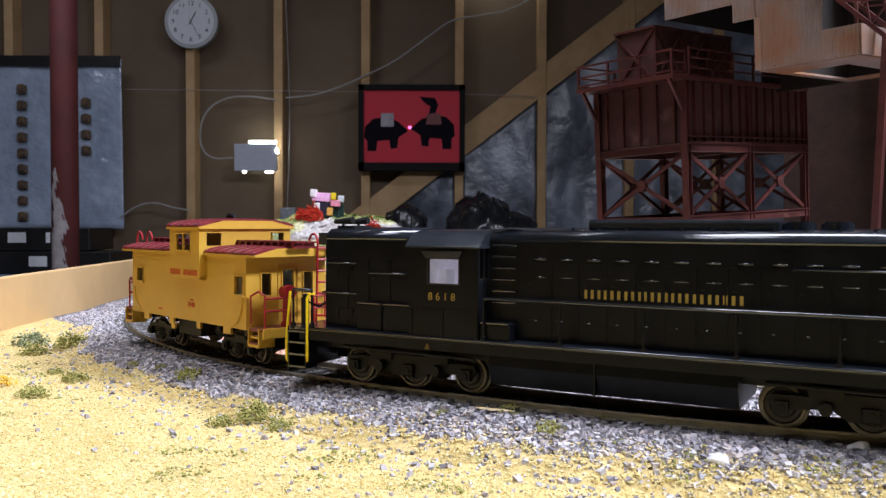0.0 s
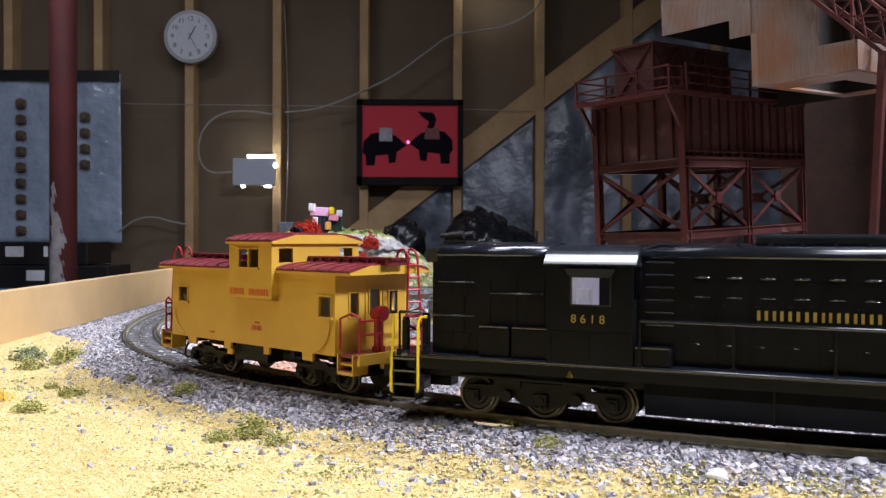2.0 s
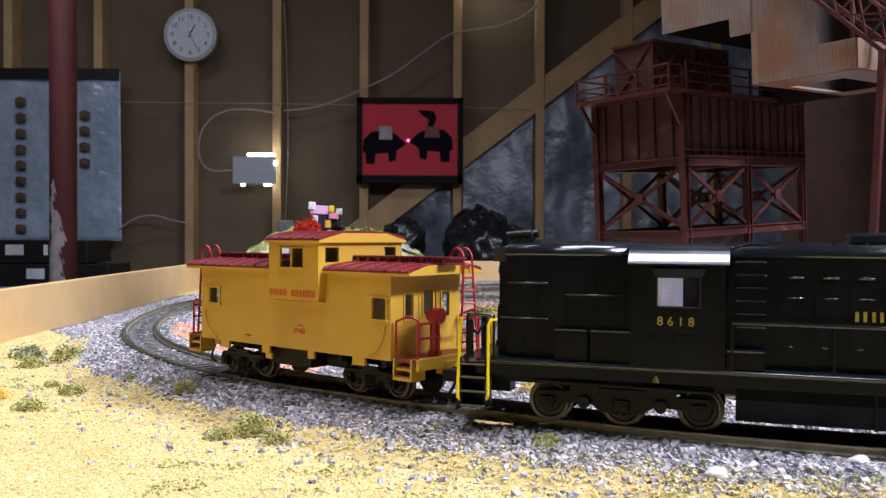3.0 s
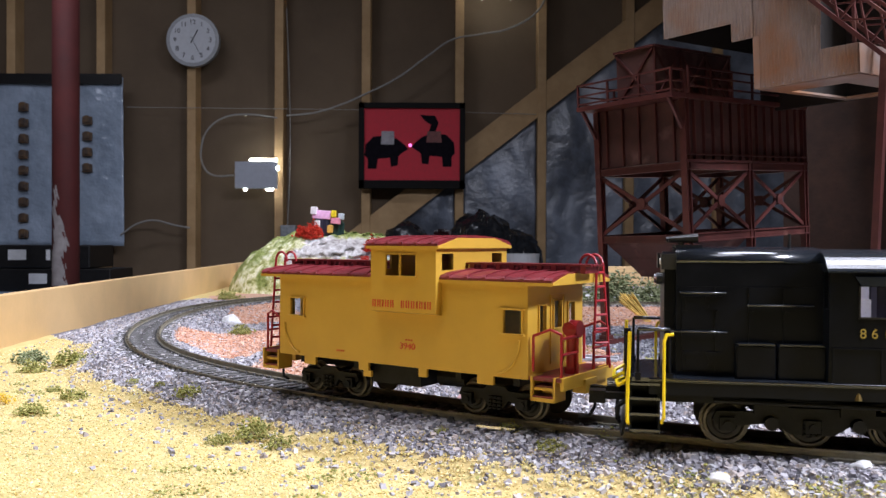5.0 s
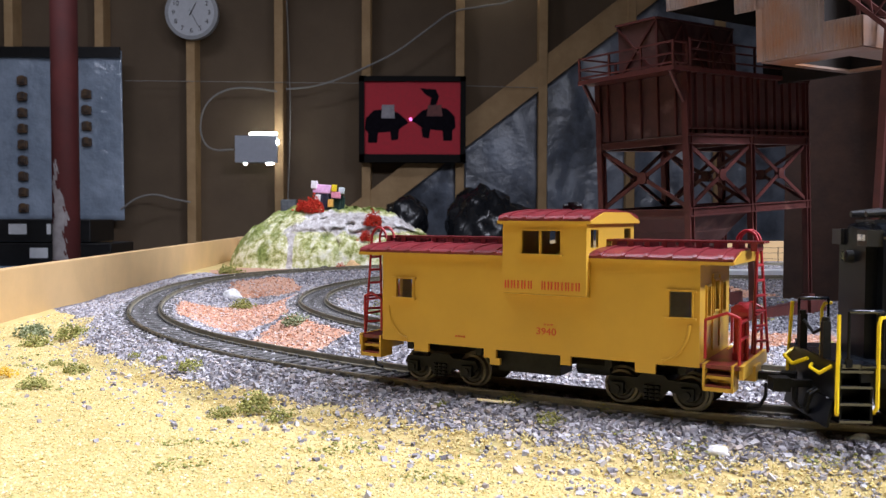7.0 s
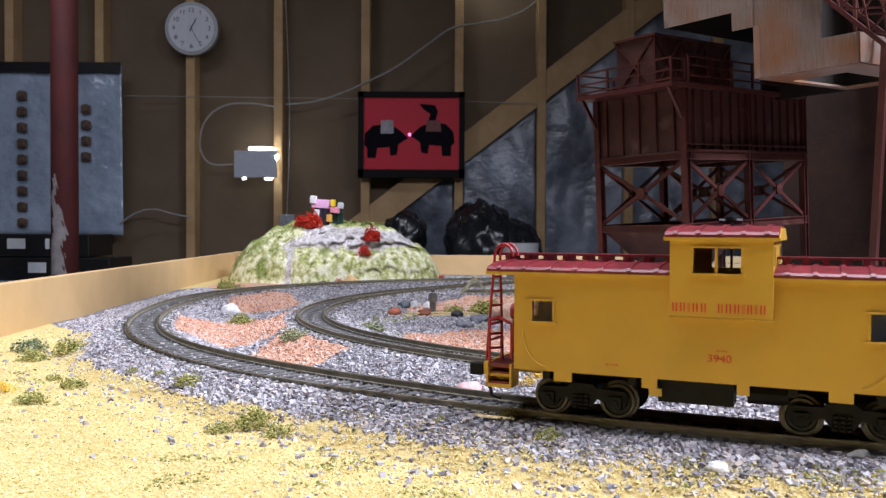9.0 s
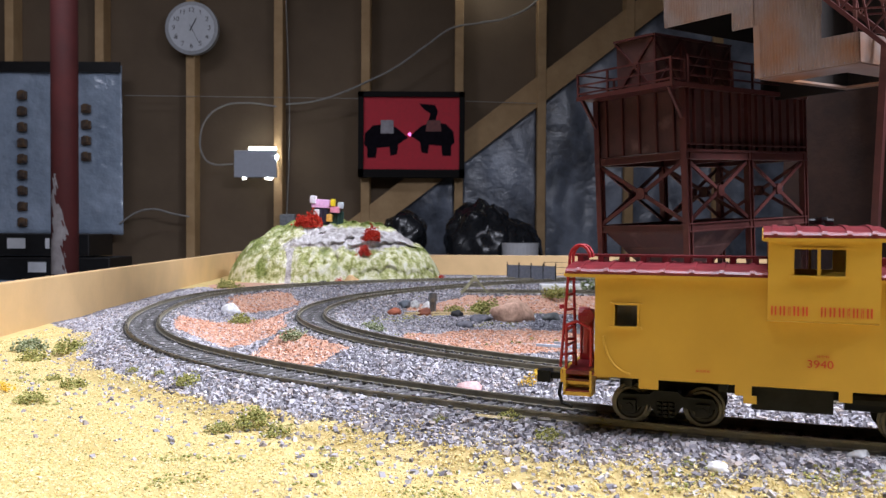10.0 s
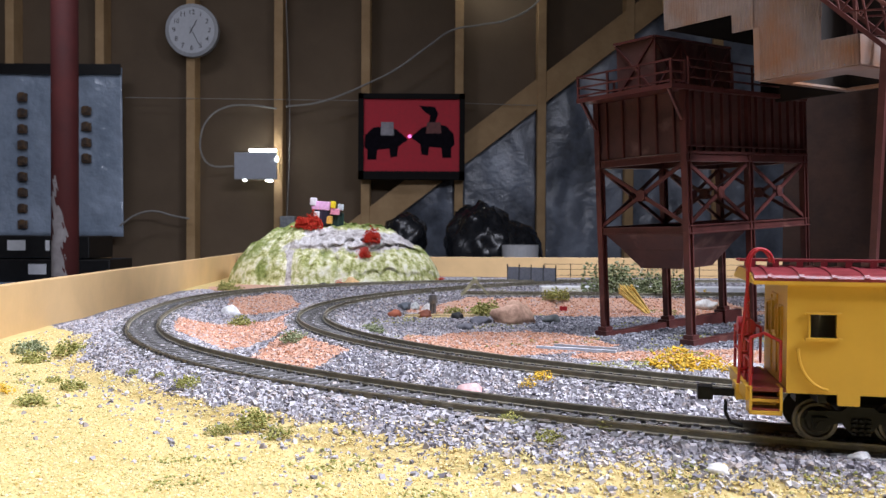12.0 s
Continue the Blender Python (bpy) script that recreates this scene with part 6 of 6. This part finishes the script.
for z in (0.008, 0.016, 0.023):
    bm = B()
    rod(bm, (0.14, 0, z), (0.525, 0, z), 0.0003, 4)
    part("strand", bm, M_STEEL, rf)
bm = B()
box(bm, 0.098, 0.104, 0.70, 0.702, -0.012, -0.008)
tagged(link("red_tool", bm, M_REDP), "tiny red tool lying on orange gravel", "tool")

# ---- plaster hill ----
def node_noise(nt, vec, scale, detail=6, rough=0.6):
    n = nt.nodes.new("ShaderNodeTexNoise")
    n.inputs["Scale"].default_value, n.inputs["Detail"].default_value, n.inputs["Roughness"].default_value = scale, detail, rough
    nt.links.new(vec, n.inputs["Vector"])
    return n.outputs["Fac"]


def node_ramp(nt, fac, stops):
    r = nt.nodes.new("ShaderNodeValToRGB")
    els = r.color_ramp.elements
    while len(els) < len(stops):
        els.new(0.5)
    for e, (p, c) in zip(els, stops):
        e.position, e.color = p, (*c, 1)
    nt.links.new(fac, r.inputs[0])
    return r.outputs[0]


def node_mix(nt, fac, a, b):
    m = nt.nodes.new("ShaderNodeMix")
    m.data_type = "RGBA"
    for sock, val in ((m.inputs[0], fac), (m.inputs[6], a), (m.inputs[7], b)):
        nt.links.new(val, sock)
    return m.outputs[2]


def node_sum(nt, a, b, k):
    m = nt.nodes.new("ShaderNodeMath")
    m.operation = "MULTIPLY_ADD"
    nt.links.new(b, m.inputs[0])
    m.inputs[1].default_value = k
    nt.links.new(a, m.inputs[2])
    return m.outputs[0]


M_HILL = bpy.data.materials.new("hill_plaster_turf")
M_HILL.use_nodes = True
ht = M_HILL.node_tree
hb = ht.nodes["Principled BSDF"]
hb.inputs["Roughness"].default_value, hb.inputs["Specular IOR Level"].default_value = 0.85, 0.15
hv = ht.nodes.new("ShaderNodeTexCoord").outputs["Object"]
layers = {}
for nm in ("rock", "turf"):
    at_ = ht.nodes.new("ShaderNodeAttribute")
    at_.attribute_name = nm
    layers[nm] = at_.outputs["Fac"]
fine = node_noise(ht, hv, 105, 8, 0.72)
mid_ = node_noise(ht, hv, 48, 6, 0.65)
# dark ramp ends paint crevice shade, palest ends partly paint highlights
pale = node_ramp(ht, fine, ((0.34, (0.13, 0.13, 0.04)), (0.44, (0.42, 0.44, 0.15)), (0.52, (0.74, 0.72, 0.42)), (0.60, (0.90, 0.88, 0.72))))
green = node_ramp(ht, fine, ((0.32, (0.07, 0.10, 0.02)), (0.5, (0.26, 0.31, 0.085)), (0.68, (0.50, 0.53, 0.22))))
chalk = node_ramp(ht, node_noise(ht, hv, 90, 8, 0.7), ((0.33, (0.20, 0.18, 0.17)), (0.47, (0.56, 0.52, 0.50)), (0.62, (0.86, 0.84, 0.83))))
grassy = node_ramp(ht, node_sum(ht, layers["turf"], mid_, 0.9), ((0.62, (0, 0, 0)), (0.80, (1, 1, 1))))
stony = node_ramp(ht, node_sum(ht, layers["rock"], mid_, 0.9), ((0.86, (0, 0, 0)), (0.96, (1, 1, 1))))
ht.links.new(node_mix(ht, stony, node_mix(ht, grassy, pale, green), chalk), hb.inputs["Base Color"])
hbump = ht.nodes.new("ShaderNodeBump")
hbump.inputs["Strength"].default_value, hbump.inputs["Distance"].default_value = 0.9, 0.003
ht.links.new(fine, hbump.inputs["Height"])
ht.links.new(hbump.outputs[0], hb.inputs["Normal"])
n, m = 260, 200
u, v = np.meshgrid(np.linspace(-1, 1, n), np.linspace(-1, 1, m))
hx, hy = -0.139 + 0.139 * u, 1.115 + 0.098 * v
rr = np.sqrt(u ** 2 + v ** 2)
prof = np.clip(1 - rr ** 3.2, 0, 1) ** 0.62
skew = 1 - 0.13 * np.clip(u, 0, 1) - 0.10 * np.clip(-u - 0.25, 0, 1)


def rough_field(x, y, f, seed, ridged=False):
    out = np.zeros(x.shape)
    for j in np.ndindex(x.shape):
        w = noise.noise((x[j] * f + seed, y[j] * f, seed * 0.7))
        out[j] = 1 - 2 * abs(w) if ridged else w
    return out


crag = rough_field(hx, hy, 34, 3.1, True)
knob = rough_field(hx, hy, 85, 7.7)
chip = rough_field(hx, hy, 190, 1.3, True)
hh_ = 0.072 * prof * skew * (1 + 0.06 * lumps(hx, hy, 40, 51)) + prof * (0.0060 * crag + 0.0060 * knob + 0.0030 * chip)
# two broken ledges across the front, rock showing between them
ledge = 0.0045 * np.tanh(7 * np.sin(hh_ * 190 + 2.4 * knob + 1.2 * lumps(hx, hy, 22, 54))) * np.clip((0.6 - v) / 1.0, 0, 1) * np.clip(u + 0.6, 0, 1) * prof
hq = hy + ledge * 1.6 + (0.0075 * knob + 0.006 * crag) * prof
i = np.arange(n * m).reshape(m, n)
q = np.stack([i[:-1, :-1], i[:-1, 1:], i[1:, 1:], i[1:, :-1]], -1).reshape(-1, 4)
tall_ = hh_ / 0.072
rock = 0.70 * np.exp(-((tall_ - 0.78) / 0.22) ** 2) * np.clip((u + 0.42) * 5, 0, 1) * np.clip((0.92 - u) * 4, 0, 1) + 0.14 * crag + 0.55 * np.exp(-((u + 0.33) / 0.035) ** 2) * (tall_ < 0.62) + 0.20 * lumps(hx, hh_ * 2, 55, 59) + 0.25 * np.exp(-((u - 0.57) / 0.10) ** 2 - ((tall_ - 0.2) / 0.14) ** 2)
turf = 0.08 + 0.55 * np.clip(-u - 0.30, 0, 0.7) * np.clip(tall_ * 1.5, 0, 1) + 0.30 * np.clip((tall_ - 0.93) * 8, 0, 1) + 0.22 * np.exp(-((tall_ - 0.60) / 0.07) ** 2) * (u > -0.3) + 0.30 * np.clip(u - 0.72, 0, 1) + 0.22 * knob
hill = mesh_np("plaster_hill", np.stack([hx, hq, GROUND - 0.002 + hh_], -1).reshape(-1, 3), q, (M_HILL,))
for nm, val in (("rock", rock), ("turf", turf)):
    hill.data.attributes.new(nm, "FLOAT", "POINT").data.foreach_set("value", val.reshape(-1).astype(np.float32))
for p in hill.data.polygons:
    p.use_smooth = True
tagged(hill, "lumpy model hill of pale plaster rock and green turf", "hill")


def on_hill(x, y):
    j = int(np.argmin((hx - x) ** 2 + (hq - y) ** 2))
    return GROUND - 0.002 + float(hh_.reshape(-1)[j])


for x, y, r in ((-0.163, 1.07, 0.013), (-0.086, 1.05, 0.011), (-0.094, 1.035, 0.008), (-0.121, 1.015, 0.007), (0.0, 1.05, 0.006), (-0.178, 1.075, 0.009)):
    k += 1
    clump("red_bush", x, y, r, int(400 + r * 30000), M_FOAM_RED, "bright red foam bush on the hill", "bush", seed=k, tall=1.5, grain=0.16, z=on_hill(x, y) - 0.002 if x < -0.01 else None, group="red bushes")
bx_, by_ = -0.150, 1.085
bz_ = on_hill(bx_, by_) - 0.001
stand = thing("toy_sign_stand", pose(bx_, by_, bz_, 0, 4, -8), "bright pink, white and yellow toy sign stand on the hilltop", "sign")
for x0, x1, y0, z0, z1, c, nm in ((-0.014, 0.006, 0, 0.0, 0.024, (0.03, 0.03, 0.05), "lattice_base"), (0.008, 0.022, 0.004, -0.004, 0.020, (0.02, 0.05, 0.04), "lattice_base"), (-0.017, 0.007, -0.002, 0.021, 0.032, (0.90, 0.50, 0.76), "sign_board"),
                                 (-0.019, -0.011, -0.004, 0.026, 0.036, (0.85, 0.80, 0.82), "sign_board"), (0.008, 0.020, -0.003, 0.016, 0.024, (0.80, 0.30, 0.40), "sign_board"), (0.017, 0.024, -0.002, 0.022, 0.030, (0.55, 0.60, 0.62), "sign_board"),
                                 (0.004, 0.011, -0.003, 0.004, 0.014, (0.80, 0.45, 0.10), "sign_board"), (0.008, 0.014, -0.004, 0.024, 0.033, (0.90, 0.65, 0.03), "sign_board"), (-0.013, -0.006, -0.003, 0.008, 0.019, (0.80, 0.78, 0.75), "sign_board")):
    bm = B()
    box(bm, x0, x1, y0 - 0.003, y0 + 0.003, z0, z1)
    if nm == "lattice_base":
        for i2 in range(3):
            box(bm, x0 + 0.002 + i2 * 0.006, x0 + 0.005 + i2 * 0.006, y0 - 0.004, y0 - 0.003, z0 + 0.002, z1 - 0.002)
    bevel(bm, 0.0008, 1)
    part(nm, bm, mat("sign_paint", c, 0.4, vary=0.15, scale=200), stand)

# ---- track ----
RAIL_PROF = ((-0.0011, -0.0026), (0.0011, -0.0026), (0.0011, -0.0022), (0.0003, -0.0019), (0.0003, -0.0008), (0.00055, -0.0006), (0.00055, -0.0001), (0.00042, 0.0),
             (-0.00042, 0.0), (-0.00055, -0.0001), (-0.00055, -0.0006), (-0.0003, -0.0008), (-0.0003, -0.0019), (-0.0011, -0.0022))


def rail(X, Y, T, off, parent, sag=None):
    k = np.arange(0, len(X), 4)
    low = sag[k] if sag is not None else np.zeros(len(k))
    o = off + low
    px, py = X[k] - o * np.sin(T[k]), Y[k] + o * np.cos(T[k])
    n, m = len(k), len(RAIL_PROF)
    v = np.zeros((n, m, 3))
    for j, (a, b) in enumerate(RAIL_PROF):
        v[:, j] = np.stack([px - a * np.sin(T[k]), py + a * np.cos(T[k]), b - low], -1)
    i = np.arange(n * m).reshape(n, m)
    q = np.stack([i[:-1], np.roll(i[:-1], -1, 1), np.roll(i[1:], -1, 1), i[1:]], -1)
    top = np.zeros((n - 1, m))
    top[:, 7] = 1
    ob = mesh_np("rail", v.reshape(-1, 3), q.reshape(-1, 4), (M_RAILSIDE, M_RAILTOP), top.reshape(-1))
    ob.parent = parent
    return ob


def tie_mesh():
    bm = B()
    box(bm, -0.0013, 0.0013, -0.0155, 0.0155, -0.0045, -0.0027)
    for s in (-1, 1):
        for e in (-1, 1):
            box(bm, -0.0007, 0.0007, s * 0.00825 + e * 0.0016 - 0.0004, s * 0.00825 + e * 0.0016 + 0.0004, -0.0027, -0.0019)
    me = bpy.data.meshes.new("tie")
    bmesh.ops.recalc_face_normals(bm, faces=bm.faces)
    bm.to_mesh(me)
    bm.free()
    me.materials.append(M_TIE)
    return me


def build_track(name, X, Y, T, label, tie, sag=None):
    tr = thing(name, Matrix(), label, "track", kind="structure")
    for s in (-1, 1):
        rail(X, Y, T, s * 0.00825, tr, sag if s > 0 else None)
    step = 0.0058
    n = int(len(X) * STEP / step)
    ks = (np.arange(n) * step / STEP).astype(int)
    vis = [k for k in ks if abs(X[k]) < 0.62 * Y[k] + 0.05][:295]
    for k in vis:
        ob = new("tie", tie)
        ob.parent = tr
        ob.matrix_basis = Matrix.Translation((X[k], Y[k], 0)) @ Matrix.Rotation(T[k] + 0.03 * math.sin(k * 12.9), 4, "Z")
    return tr


tie = tie_mesh()
# the outer rail has settled a little on the tight part of the curve
SAG = 0.0016 * np.exp(-((S0 + np.arange(len(MX)) * STEP - 0.41) / 0.10) ** 2)
build_track("main_track", MX, MY, MT, "weathered outer loop of model track on grey ballast", tie, SAG)
build_track("inner_track", IX, IY, IT, "weathered inner curve of model track", tie)
build_track("spur_track", LX, LY, LT_, "short straight siding of model track", tie)


def motions():
    """The train rolls along the outer line at a steady pace."""
    def s_of(t):
        return 0.4312 - 0.02285 * t + 0.0001 * t * max(0, t - 6) / 6
    times = [k * 0.5 for k in range(25)]
    walk(caboose, [(t, wagon_pose(s_of(t), 0.043)) for t in times])
    walk(loco, [(t, wagon_pose(s_of(t) - 0.1659, 0.062)) for t in times])
    quick = [k * 0.25 for k in range(49)]
    for ob, x, r in WHEELS:
        walk(ob, [(t, Matrix.Translation((x, 0, r)) @ Matrix.Rotation((s_of(0) - s_of(t)) / r, 4, "Y")) for t in quick])


motions()
